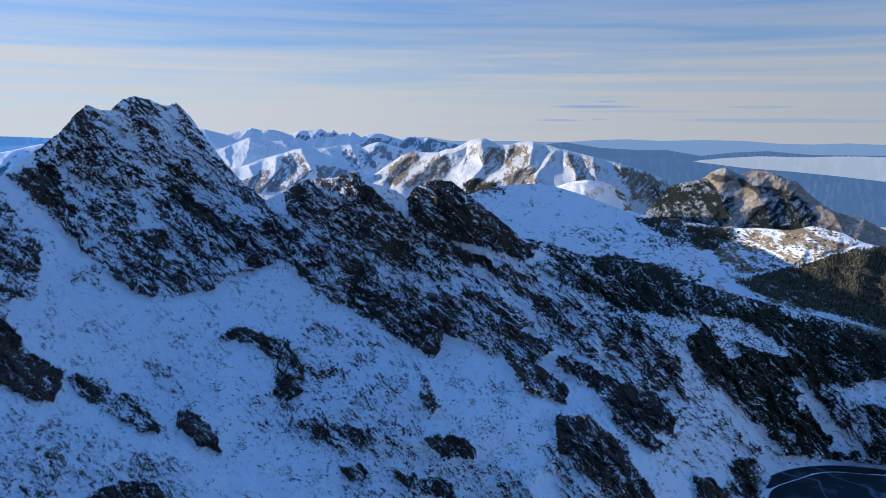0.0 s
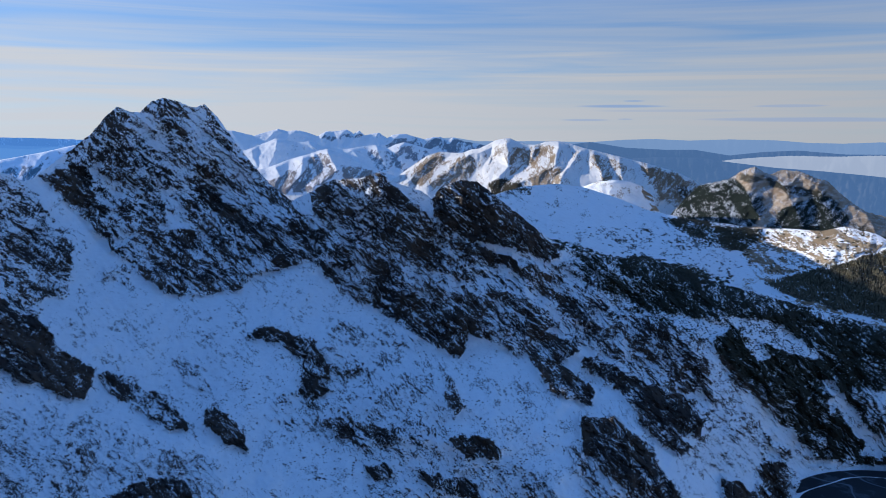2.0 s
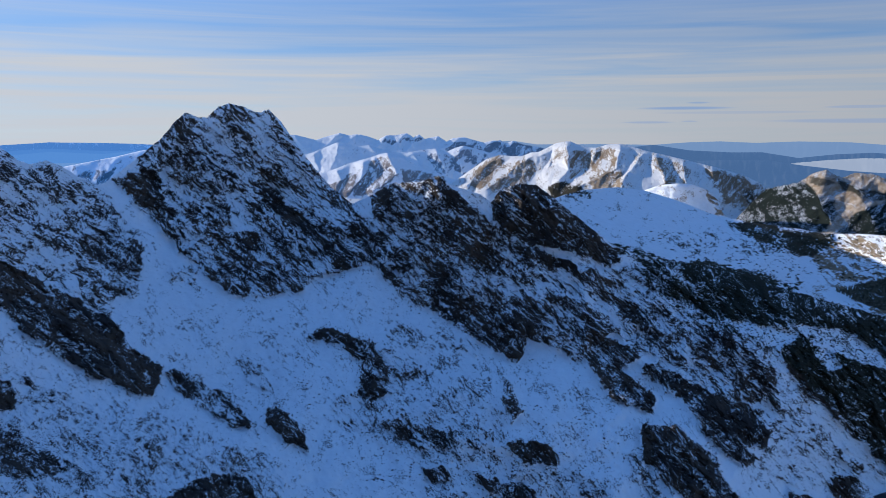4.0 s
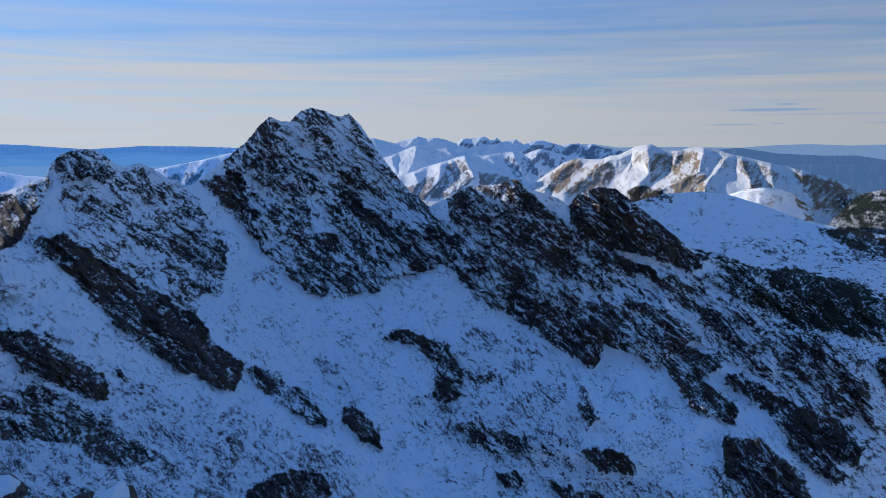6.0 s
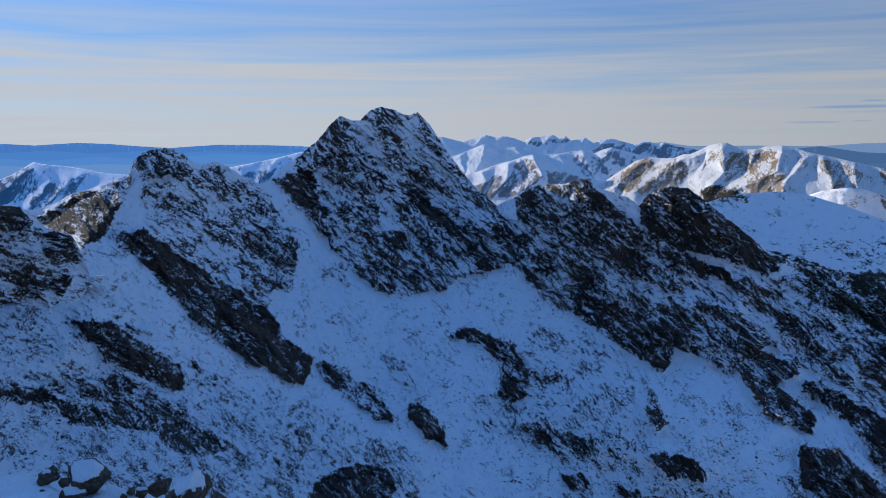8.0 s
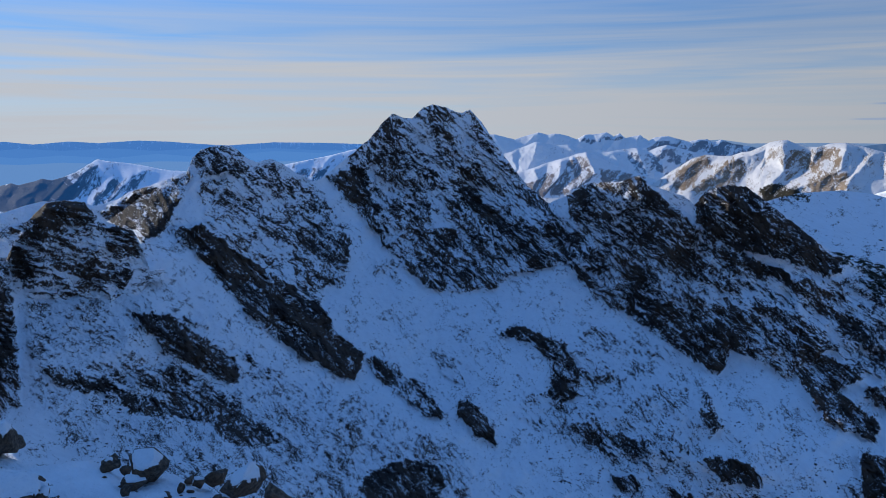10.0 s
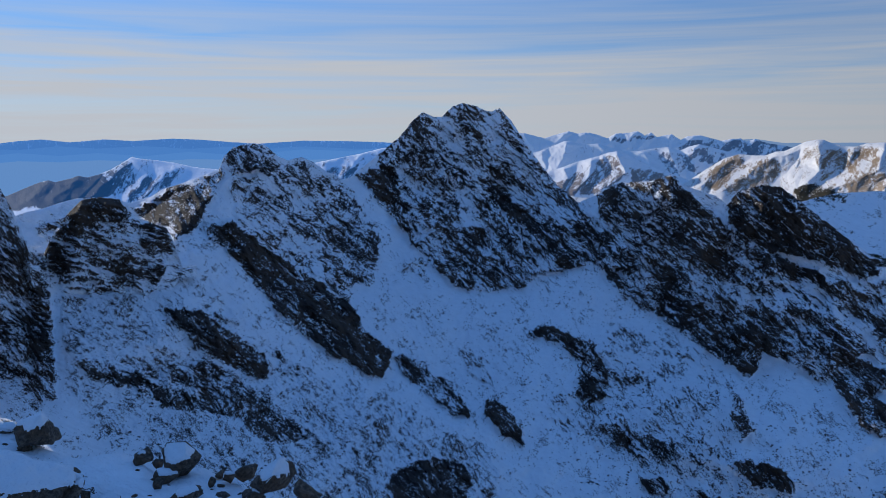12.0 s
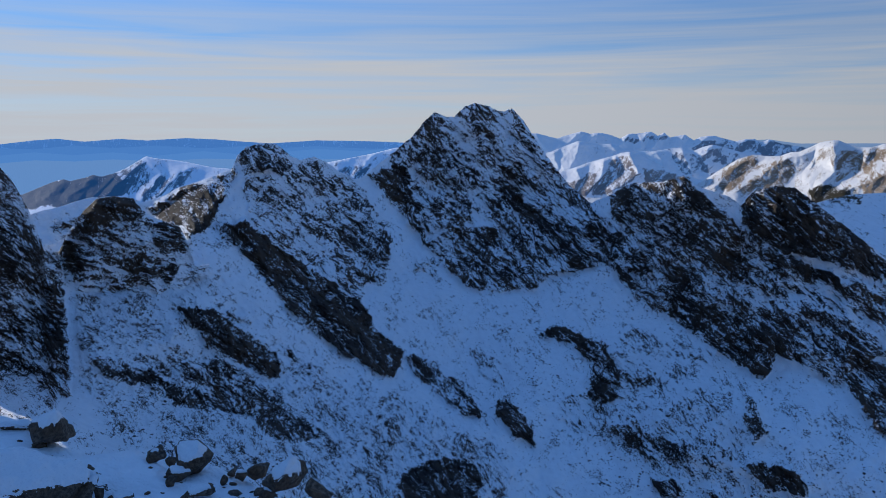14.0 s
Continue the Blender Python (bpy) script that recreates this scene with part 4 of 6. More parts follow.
piece(1, "rock_wall", "dark lower wall", (-25.49, -8.25), (-23.63, -6.99), (-19.91, -6.61), (-14.84, -6.86), (-10.38, -7.98), (-12.08, -10.03), (-16.18, -10.92), (-20.54, -12.09), (-22.78, -11.74), (-24.51, -9.86))
piece(2, "pyramid", "black pyramid-shaped top", (-3.10, -5.14), (-2.13, -3.87), (-0.65, -3.14), (0.84, -3.42), (2.00, -4.59), (7.74, -8.70), (6.29, -9.93), (2.84, -8.73), (-0.18, -8.35), (-2.33, -7.26))
piece(2, "rock_knob", "brown craggy knob with sunlit stones", (-12.16, -4.84), (-10.29, -3.19), (-8.22, -3.06), (-6.55, -2.76), (-5.22, -4.22), (-3.61, -5.82), (-4.04, -8.11), (-7.87, -8.22), (-11.26, -6.80))
piece(2, "rock_rib", "black rib running down to the snow", (7.55, -16.26), (9.45, -15.34), (12.27, -16.73), (14.43, -18.11), (17.37, -19.02), (18.15, -20.47), (17.74, -21.80), (15.88, -21.70), (13.70, -20.10), (11.53, -19.07), (8.89, -17.64))
piece(2, "rock_rib", "broken dark rib above the scree", (8.78, -20.50), (11.59, -20.51), (14.23, -22.18), (15.59, -23.98), (17.22, -26.50), (13.20, -26.98), (10.91, -24.59), (9.54, -23.13))
piece(2, "rock_rib", "slabby rib beside the snow chute", (13.36, -13.04), (16.31, -14.80), (18.43, -16.61), (18.86, -19.02), (17.46, -18.58), (15.32, -16.78), (12.61, -14.82))
piece(3, "summit", "snow-dusted rock top", (-39.87, -3.09), (-39.21, -1.47), (-38.59, -0.67), (-37.25, -0.06), (-35.79, -0.68), (-34.82, -2.12), (-35.88, -3.47), (-37.27, -2.92))
piece(3, "cliff_band", "long black cliff band", (-41.01, -6.72), (-38.93, -6.46), (-37.26, -8.29), (-35.25, -9.98), (-33.19, -11.35), (-30.98, -13.51), (-27.54, -16.31), (-28.14, -18.38), (-29.45, -17.93), (-32.45, -16.01), (-34.95, -13.83), (-37.37, -11.23), (-39.30, -8.67))
piece(3, "arete", "brown sunlit edge of the ridge", (-46.06, -5.01), (-42.82, -4.04), (-39.97, -2.68), (-39.07, -1.96), (-39.38, -3.70), (-41.28, -5.73), (-42.85, -7.78), (-44.18, -6.83))
piece(4, "cliff", "black overhung cliff low on the tower", (-56.57, -7.37), (-53.59, -7.97), (-54.05, -10.91), (-56.87, -10.95))
piece(4, "cliff", "dark slab beside the gully", (-53.06, -11.95), (-51.03, -11.41), (-51.21, -14.92), (-52.63, -14.36))
piece(4, "tower_top", "rounded rock top", (-57.18, -0.22), (-54.25, -1.85), (-53.12, -3.91), (-52.60, -5.79), (-57.66, -5.85))
piece(5, "pine_wall", "steep wall dark with pine", (18.14, -15.12), (19.58, -12.98), (21.60, -14.30), (25.30, -14.15), (33.29, -13.14), (33.57, -16.02), (28.29, -16.01), (26.15, -15.76), (25.75, -17.53), (23.79, -18.38), (22.23, -17.82), (20.71, -18.17), (18.94, -16.44))


def share_out():
    """The land by its mountains: each face goes to the peak whose outline holds it."""
    a, el = near[3], near[4]
    ac, ec = a[:-1, :-1] + 0.03, el[:-1, :-1] + 0.03
    wob = 0.25 * fbm(ac * 2, ec * 2, 4, 0.6, 300)
    names = np.zeros(ac.shape, int)
    outlines = [
        [(-30.28, -2.98), (-28.23, -7.86), (-27.83, -10.41), (-24.38, -11.28), (-20.91, -12.53), (-17.05, -10.99), (-12.26, -9.47), (-11.70, -7.70), (-12.63, -3.98), (-19.40, 5.41), (-27.69, 3.42)],
        [(-12.07, -9.70), (-11.10, -2.98), (-6.12, -0.88), (-2.76, -4.84), (-0.25, -0.83), (7.52, -8.29), (13.95, -12.59), (19.52, -18.16), (18.18, -22.21), (17.63, -26.45), (8.16, -27.41), (5.19, -17.19), (0.11, -15.29), (-0.53, -17.18), (-4.05, -15.21), (-8.35, -12.84)],
        [(-45.69, -4.95), (-37.12, 1.35), (-30.28, -2.98), (-28.23, -7.86), (-27.83, -10.41), (-30.01, -12.06), (-27.89, -16.30), (-28.36, -18.16), (-37.16, -11.20), (-40.25, -7.36), (-43.00, -7.65)],
        [(-57.07, 1.17), (-52.44, -3.56), (-52.02, -7.94), (-51.27, -10.81), (-51.02, -14.65), (-53.48, -17.29), (-59.19, -16.29)],
        [(7.52, -8.29), (13.95, -12.59), (19.52, -18.16), (22.21, -22.79), (27.73, -21.65), (35.98, -21.38), (34.92, -11.19), (21.20, -8.46)],
    ]
    for i, poly in enumerate(outlines):
        names[(inside(poly, ac + wob, ec + wob) > 0) & (names == 0)] = i + 1
    cut = np.zeros(ac.shape, int)
    for i, (owner, kind_name, label, poly) in enumerate(PIECES):
        cut[(inside(poly, ac + wob, ec + wob) > 0) & (names == owner) & (cut == 0)] = i + 1
    names, cut = names.ravel(), cut.ravel()
    things = [
        ("snowy_cirque", "shaded snow bowl dotted with rocks under the peaks", "snowfield", "structure", "snow_slope"),
        ("rocky_peak", "dark granite twin-topped peak streaked with snow", "mountain", "", "rock_face"),
        ("rocky_ridge", "black rock ridge with a pyramid top and snowy ledges", "mountain", "", "rock_face"),
        ("rocky_peak", "snowy peak with a dark cliff band beside the saddle", "mountain", "", "rock_face"),
        ("rock_tower", "steep dark rock tower beside a narrow snow gully", "mountain", "", "rock_face"),
        ("mountain_shoulder", "shoulder dark with dwarf pine above the tarn", "mountain", "", "pine_slope"),
    ]
    for k, (name, label, category, kind, body) in enumerate(things):
        thing = tagged(new(name), label, category, kind=kind)
        stretch(body, near, GRANITE, "", mask=(names == k) & (cut == 0), parent=thing)
        for i, (owner, part_name, part_label, poly) in enumerate(PIECES):
            if owner == k and (cut == i + 1).any():
                stretch(part_name, near, GRANITE, part_label, mask=cut == i + 1, parent=thing)


share_out()

# the blunt block that stands before the ridge
BLOCK_TOP = [(-51.90, -10.00), (-51.48, -8.51), (-51.19, -7.85), (-50.63, -6.74), (-49.98, -5.78), (-49.49, -5.27), (-48.74, -4.56), (-47.66, -4.41), (-46.40, -4.57), (-46.00, -5.13), (-45.48, -5.82), (-44.46, -6.26), (-43.41, -6.71), (-43.00, -7.65), (-42.51, -9.49)]
block = land(-53, -41.5, 260, 120, [(-52.23, -12.23), (-49.92, -11.71), (-46.71, -12.79), (-44.38, -11.99), (-42.36, -10.31)], BLOCK_TOP, [(-51.19, -7.85, 935), (-48.74, -4.56, 960), (-46.40, -4.57, 985), (-43.41, -6.71, 1010), (-49.82, -10.18, 935), (-46.64, -11.61, 945), (-43.93, -10.62, 985), (-47.86, -7.60, 945)], [
    (0.90, [(-49.93, -5.63), (-48.78, -4.06), (-47.63, -3.90), (-46.21, -4.34), (-45.78, -5.81), (-47.77, -6.12), (-49.22, -6.55)]), (0.66, [(-51.56, -7.75), (-49.97, -6.13), (-47.78, -6.23), (-45.93, -5.92), (-43.14, -6.64), (-43.04, -8.34), (-44.24, -10.80), (-45.50, -11.51), (-46.65, -11.81), (-49.83, -10.37), (-51.13, -8.92)]),
    (0.88, [(-45.77, -6.33), (-43.33, -6.63), (-43.23, -8.45), (-44.58, -8.58)]), (0.85, [(-47.93, -8.77), (-45.71, -8.51), (-45.05, -10.14), (-46.94, -10.41)]), (0.85, [(-51.22, -7.77), (-49.99, -7.47), (-49.77, -9.41), (-50.99, -9.31)]),
], (), [(10, 0.8, [(-48.74, -4.56), (-49.26, -7.13), (-49.82, -10.18)]), (9, 0.7, [(-46.00, -5.17), (-45.85, -7.71), (-45.47, -10.91)])], base=0.25, seed=150, jag=0.06, fall=0.9, grain=18, crisp=True)
stretch("rock_block", block, GRANITE, "blunt snow-topped rock block before the ridge", "rock")

# the snow ridge that runs from the arete behind the block
COL_TOP = [(-53.25, -5.57), (-52.16, -5.22), (-51.20, -5.04), (-50.15, -4.70), (-49.09, -4.43), (-48.02, -4.40), (-46.59, -4.60), (-45.69, -4.87), (-44.93, -4.65), (-44.29, -4.48), (-43.51, -3.98), (-42.42, -3.68), (-41.25, -3.26), (-40.25, -2.88), (-39.58, -2.68), (-38.12, -3.93)]
col_ridge = land(-55, -38, 380, 150, [(-55, -10.5), (-46, -9.5), (-38, -6.5)], COL_TOP, [(-53, -6.2, 1420), (-48, -5.0, 1450), (-44.5, -4.6, 1430), (-41, -3.4, 1400), (-39, -3.0, 1390), (-53, -9.5, 1330), (-47, -9.0, 1340), (-42, -6.5, 1350)], [
    (0.97, [(-45.24, -5.44), (-44.68, -4.82), (-43.44, -4.90), (-42.62, -5.37), (-43.12, -6.07), (-44.64, -6.10)]), (0.95, [(-43.92, -4.69), (-43.28, -3.98), (-42.43, -3.76), (-41.48, -4.11), (-42.28, -4.73), (-43.25, -4.87)]), (0.6, [(-42.43, -3.76), (-40.25, -2.92), (-40.08, -3.49), (-41.70, -4.67), (-42.88, -5.12)]), (0.5, [(-51.80, -6.22), (-49.50, -5.38), (-49.21, -6.36), (-51.03, -7.40)]), (0.75, [(-41.47, -3.87), (-40.08, -3.41), (-40.72, -4.69), (-42.13, -5.54)]),
], (), [(14, 0.8, [(-44.29, -4.48), (-44.42, -5.47), (-45.04, -6.56)]), (12, 0.7, [(-42.42, -3.68), (-42.66, -4.64), (-43.11, -6.03)])], base=0.10, seed=170, jag=0.04, fall=0.9, grain=30, crisp=True)
stretch("snow_ridge", col_ridge, GRANITE, "snowy ridge with brown crags behind the rock block", "ridge")

# ---- beyond the ridge: snow dome, heath hill, wood ----
MID_TOP = [(-1.05, -6.32), (1.07, -5.11), (2.76, -4.49), (4.03, -4.14), (6.55, -3.89), (8.43, -4.10), (10.73, -4.76), (13.22, -5.68), (16.05, -6.19), (18.79, -6.43), (20.33, -6.68), (22.56, -6.55), (24.73, -6.58), (26.10, -6.18), (27.84, -6.52), (29.22, -7.09), (30.48, -7.36), (32.75, -7.52)]
HILL = [(19.76, -8.47), (20.56, -7.25), (22.55, -6.2), (25.05, -5.5), (27.35, -5.7), (29.4, -6.6), (29.2, -7.22), (27.60, -7.82), (25.94, -8.57), (23.85, -9.37), (21.69, -10.09), (20.13, -9.49)]
WOOD = [(21.33, -10.44), (23.86, -9.52), (26.29, -8.62), (28.27, -7.77), (30.46, -7.21), (33.40, -7.16), (33.60, -13.21), (30.97, -12.71), (26.92, -11.88), (22.88, -11.10)]
mid = land(-1, 36, 620, 165, [(-4.04, -7.18), (-1.05, -7.17), (2.82, -7.97), (6.29, -10.01), (13.50, -11.80), (21.55, -13.59), (31.17, -15.00), (33.57, -16.02)], MID_TOP, [(1.07, -5.11, 1950), (4.03, -4.14, 2250), (8.43, -4.10, 2600), (13.22, -5.68, 2720), (16.05, -6.19, 2750), (20.33, -6.68, 2750), (26.10, -6.18, 2550), (30.48, -7.36, 2430), (4.09, -7.10, 1850), (9.19, -7.81, 1980), (13.37, -8.90, 2050), (17.42, -9.51, 2200), (21.34, -10.44, 2280), (25.11, -11.66, 2180), (31.00, -13.20, 2120), (24.85, -8.20, 2450), (29.44, -9.69, 2300), (21.18, -8.06, 2650)], [
    (0.22, [(9.16, -6.98), (13.27, -6.84), (16.52, -7.52), (19.74, -9.36), (17.46, -10.32), (12.57, -9.36)]), (0.80, [(14.05, -6.19), (16.43, -5.97), (17.83, -6.56), (20.70, -6.58), (21.12, -7.27), (19.75, -8.31), (18.31, -8.07), (16.91, -7.50)]),
    (0.70, HILL), (1.0, WOOD), (0.95, [(11.73, -8.98), (13.78, -8.97), (17.63, -9.82), (18.12, -11.49), (15.53, -11.47), (12.86, -11.21)]), (0.70, [(4.53, -7.60), (7.09, -8.09), (11.76, -9.61), (17.44, -9.71), (19.10, -11.42), (17.67, -13.95), (7.60, -10.81)]),
    (0.92, [(18.59, -9.53), (20.13, -9.49), (21.69, -10.09), (25.84, -11.89), (23.09, -11.47), (21.35, -10.64), (19.02, -10.13)]), (0.95, [(17.09, -10.75), (21.39, -11.23), (25.15, -12.12), (30.95, -12.62), (33.87, -12.77), (34.14, -15.56), (17.77, -15.56)]),
    (0.6, [(2.54, -3.74), (4.86, -3.70), (4.46, -4.76), (2.76, -4.66)]),
    (-0.2, [(16.98, -8.60), (19.34, -8.96), (21.32, -10.10), (22.30, -10.83), (23.64, -11.42), (23.30, -11.88), (21.76, -11.12), (19.20, -9.98)]), (-0.55, [(23.27, -11.45), (26.19, -11.78), (30.93, -12.44), (30.95, -12.72), (26.22, -12.22), (23.30, -11.88)]),
], [(0.85, [(-1, -3.9), (4, -3.8), (8.5, -3.6), (13.5, -5.4), (18, -8.0), (20.0, -9.5), (17, -12), (4, -8), (-1, -6.5)]), (0.9, [(4.09, -7.31), (7.50, -7.86), (17.43, -9.71), (19.15, -12.22), (17.70, -14.35), (7.61, -11.24)]), (0.85, WOOD), (0.8, [(14.05, -6.19), (16.43, -5.97), (17.83, -6.56), (20.70, -6.58), (21.12, -7.27), (19.75, -8.31), (18.31, -8.07), (16.91, -7.50)]), (0.4, [(17.07, -10.34), (21.36, -10.83), (28.70, -12.77), (33.94, -13.47), (34.18, -15.91), (17.77, -15.56)])], [(14, 0.9, [(27.2, -8.0), (26.6, -9.6), (26.2, -11.4)]), (14, 0.8, [(29.6, -7.6), (29.0, -9.6), (28.7, -11.8)]), (12, 0.8, [(24.6, -9.2), (24.3, -10.3), (24.2, -11.3)]), (14, 0.9, [(31.6, -7.5), (31.4, -9.6), (31.0, -12.2)])], base=0.03, relief=0.6, rough=0.7, seed=400, fine=0.3, grain=14, jag=0.02, fall=0.45, crisp=True)
stretch("snow_dome", mid, HEATH, "rounded snow slope falling to heath and dwarf pine", "mountain", "structure")
KNOLL_TOP = [(6.16, -5.03), (8.02, -4.24), (9.46, -3.70), (10.69, -3.55), (11.71, -3.57), (12.74, -3.96), (13.50, -4.68), (13.95, -5.65), (14.67, -6.57)]
knoll = land(5, 16, 200, 60, [(5.76, -5.88), (9.14, -6.56), (13.33, -8.08), (14.97, -8.41)], KNOLL_TOP, [(8.02, -4.24, 3050), (10.69, -3.55, 2900), (13.50, -4.68, 3000), (9.08, -4.88, 3000), (12.41, -5.62, 2950)], [(0.6, [(12.53, -3.76), (13.96, -4.13), (14.64, -5.96), (13.42, -5.59)])], (), (), base=0.10, relief=0.6, rough=0.5, seed=450, fine=0.2, grain=20, jag=0.02, fall=0.5)
stretch("snow_knoll", knoll, HEATH, "sunlit snow-covered knoll behind the dome", "mountain")

# ---- the limestone mountain ----
LIME_TOP = [(14.08, -6.80), (15.96, -4.48), (16.71, -3.77), (18.61, -3.31), (19.41, -2.69), (20.25, -2.39), (20.83, -2.77), (21.28, -2.91), (21.92, -2.58), (23.01, -2.62), (24.29, -3.12), (24.83, -3.26), (25.58, -3.99), (26.50, -4.71), (27.22, -5.16), (29.10, -5.58), (30.41, -6.23), (32.82, -7.23), (36, -8.4)]
lime = land(12, 36, 460, 150, [(12, -8.2), (36, -9)], LIME_TOP, [(15.20, -5.12, 3250), (16.32, -3.86, 3250), (20.25, -2.47, 3200), (24.29, -3.12, 3120), (27.22, -5.16, 3000), (30.41, -6.63, 2900), (17.26, -6.67, 2950), (19.19, -6.57, 2900), (24.76, -7.04, 2800), (29.22, -7.09, 2750)], [
    (0.62, [(18.60, -3.19), (20.52, -3.72), (23.12, -4.21), (24.30, -4.31), (23.36, -5.65), (21.01, -5.89), (19.71, -4.29)]), (0.6, [(24.87, -3.75), (26.15, -4.65), (28.09, -5.49), (29.83, -6.67), (28.89, -7.12), (26.40, -5.59), (25.29, -4.69)]),
], [(1.0, [(13.0, -3.42), (18.80, -3.30), (19.77, -3.75), (19.66, -4.95), (18.41, -6.41), (16.2, -8.5), (12.0, -8.5)]), (1.0, [(19.59, -3.83), (20.74, -4.31), (21.19, -5.36), (20.32, -6.62), (18.00, -6.88), (19.09, -4.97)]), (1.0, [(22.10, -5.24), (24.19, -4.17), (25.26, -4.31), (26.44, -5.82), (25.72, -7.46), (21.07, -6.78)]),
    (0.9, [(20.85, -3.00), (22.72, -3.64), (24.88, -3.94), (24.57, -4.42), (22.58, -4.23), (21.26, -3.70)]), (0.8, [(19.32, -2.87), (20.6, -3.0), (20.9, -3.46), (19.40, -3.45)]), (0.7, [(26.4, -5.6), (28.0, -6.5), (30.0, -7.6), (27.0, -7.6)])], [(34, 1.1, [(20.25, -2.47), (19.80, -4.15), (21.07, -6.48)]), (22, 1.0, [(24.29, -3.12), (24.59, -4.73), (26.13, -6.56)]), (18, 0.8, [(18.61, -3.31), (18.33, -5.00), (19.19, -6.57)]), (18, 0.9, [(22.29, -2.64), (22.60, -4.43), (23.63, -6.33)]), (16, 0.8, [(27.22, -5.16), (27.83, -6.45), (28.92, -7.49)])], base=0.8, relief=0.9, rough=0.16, seed=500, fine=0.1, grain=-50, jag=0.10, freq=1.2, fall=0.8, patch=0.3)
split(lime, LIME, "limestone_mountain", "craggy sunlit mountain with wooded brown flanks", "mountain", "", "brown_flank", [
    ("summit_crag", "pale pointed summit crag", [(18.79, -3.18), (20.22, -1.96), (21.39, -2.91), (20.52, -3.72), (19.02, -3.77)]), ("summit_crag", "long pale crag crest", [(21.51, -2.98), (22.08, -2.18), (24.45, -2.81), (25.94, -4.09), (24.55, -4.15), (22.35, -3.46)]),
    ("wooded_flank", "dark wooded flank", [(15.94, -4.07), (18.26, -3.88), (19.89, -5.66), (22.16, -6.10), (21.18, -8.06), (15.37, -8.39)]), ("cliff_ridge", "pale broken cliffs down the ridge", [(25.94, -4.09), (27.38, -5.04), (30.79, -6.60), (32.82, -8.23), (29.61, -7.81), (26.41, -5.78)]),
])

# ---- sunlit range and the snow ranges behind it ----
RED_TOP = [(-9.49, -4.85), (-6.14, -4.02), (-4.67, -2.96), (-3.95, -2.45), (-3.11, -1.90), (-2.14, -1.60), (-1.21, -1.68), (-0.45, -1.67), (0.18, -1.41), (0.72, -1.36), (1.44, -1.02), (1.94, -0.73), (2.69, -0.59), (3.03, -0.59), (3.54, -0.83), (4.38, -1.03), (5.01, -1.03), (5.63, -0.81), (6.58, -0.76), (7.50, -0.95), (8.55, -1.27), (9.79, -1.54), (11.44, -1.93), (13.07, -2.31), (15.09, -2.88), (16.30, -3.45), (18.35, -5.40), (19.97, -6.93)]
RED_SPURS = [(75, 1.3, [(-2.14, -1.60), (-2.98, -2.32), (-4.04, -3.29), (-4.63, -3.88)]), (85, 1.5, [(0.72, -1.36), (-0.45, -2.09), (-1.71, -3.15), (-3.11, -4.13)]), (105, 1.7, [(2.78, -0.59), (2.84, -1.63), (2.94, -2.68), (2.23, -3.40)]), (30, 0.5, [(3.96, -0.95), (3.64, -2.04), (3.16, -3.31)]), (30, 0.5, [(5.01, -1.03), (4.53, -2.24), (3.80, -3.51)]), (100, 1.5, [(6.58, -0.76), (6.56, -1.51), (6.42, -2.42), (5.06, -3.28), (3.39, -3.98)]), (60, 1, [(8.26, -1.48), (7.83, -2.07), (7.19, -2.83), (6.76, -3.88)]), (50, 0.9, [(9.05, -1.64), (9.49, -2.46), (9.94, -3.44)]), (45, 0.9, [(11.04, -2.10), (11.14, -2.76), (11.51, -3.66)]), (50, 1, [(13.07, -2.35), (13.19, -3.33), (13.97, -4.54)]), (45, 0.9, [(14.89, -2.88), (15.54, -4.09), (16.59, -5.27)]), (30, 0.6, [(1.94, -0.73), (1.78, -1.65), (1.38, -2.70)])]
red = land(-14, 20, 620, 150, [(-14, -7), (20, -8)], RED_TOP, [(-6.14, -2.97, 4050), (-2.77, -2.32, 4050), (2.61, -0.64, 4000), (6.67, -0.80, 3900), (11.03, -1.85, 3700), (16.70, -3.65, 3600), (-6.15, -4.65, 3600), (0.64, -4.60, 3500), (6.96, -3.67, 3400), (9.05, -3.84, 3350), (15.24, -5.94, 3350), (4.00, -2.88, 3700)], [
    (0.62, [(-4.46, -3.59), (-3.61, -2.32), (-2.14, -1.60), (-1.72, -2.31), (-2.98, -4.00), (-4.04, -4.22)]), (0.6, [(-3.11, -4.21), (-1.71, -2.94), (-0.45, -1.75), (0.61, -2.29), (0.41, -3.34), (-1.07, -4.20)]), (0.46, [(2.79, -1.30), (4.80, -1.11), (6.26, -0.97), (6.49, -2.01), (6.11, -3.26), (3.60, -3.93), (2.94, -2.89)]), (0.74, [(4.63, -3.08), (6.72, -2.63), (6.97, -3.88), (4.87, -4.12)]), (0.52, [(8.98, -1.76), (10.21, -1.95), (11.53, -2.34), (11.30, -3.58), (9.87, -3.61)]), (0.66, [(12.47, -2.40), (14.69, -2.81), (16.71, -3.85), (18.56, -5.80), (16.86, -6.69), (13.98, -4.75)]), (0.9, [(1.48, -3.96), (2.74, -3.40), (4.24, -4.13), (3.61, -4.78), (1.70, -4.80)]),
], [(0.9, [(1.27, -3.96), (2.74, -3.31), (4.45, -4.13), (3.62, -4.99), (1.49, -4.81)]), (0.8, [(15.14, -3.89), (17.12, -4.24), (19.16, -6.17), (16.46, -6.50)])], RED_SPURS, base=0.16, relief=0.4, rough=0.3, seed=600, fine=0.1, grain=-55, jag=0.02, freq=1.1, fall=0.5, patch=0.6, warp=0.3)
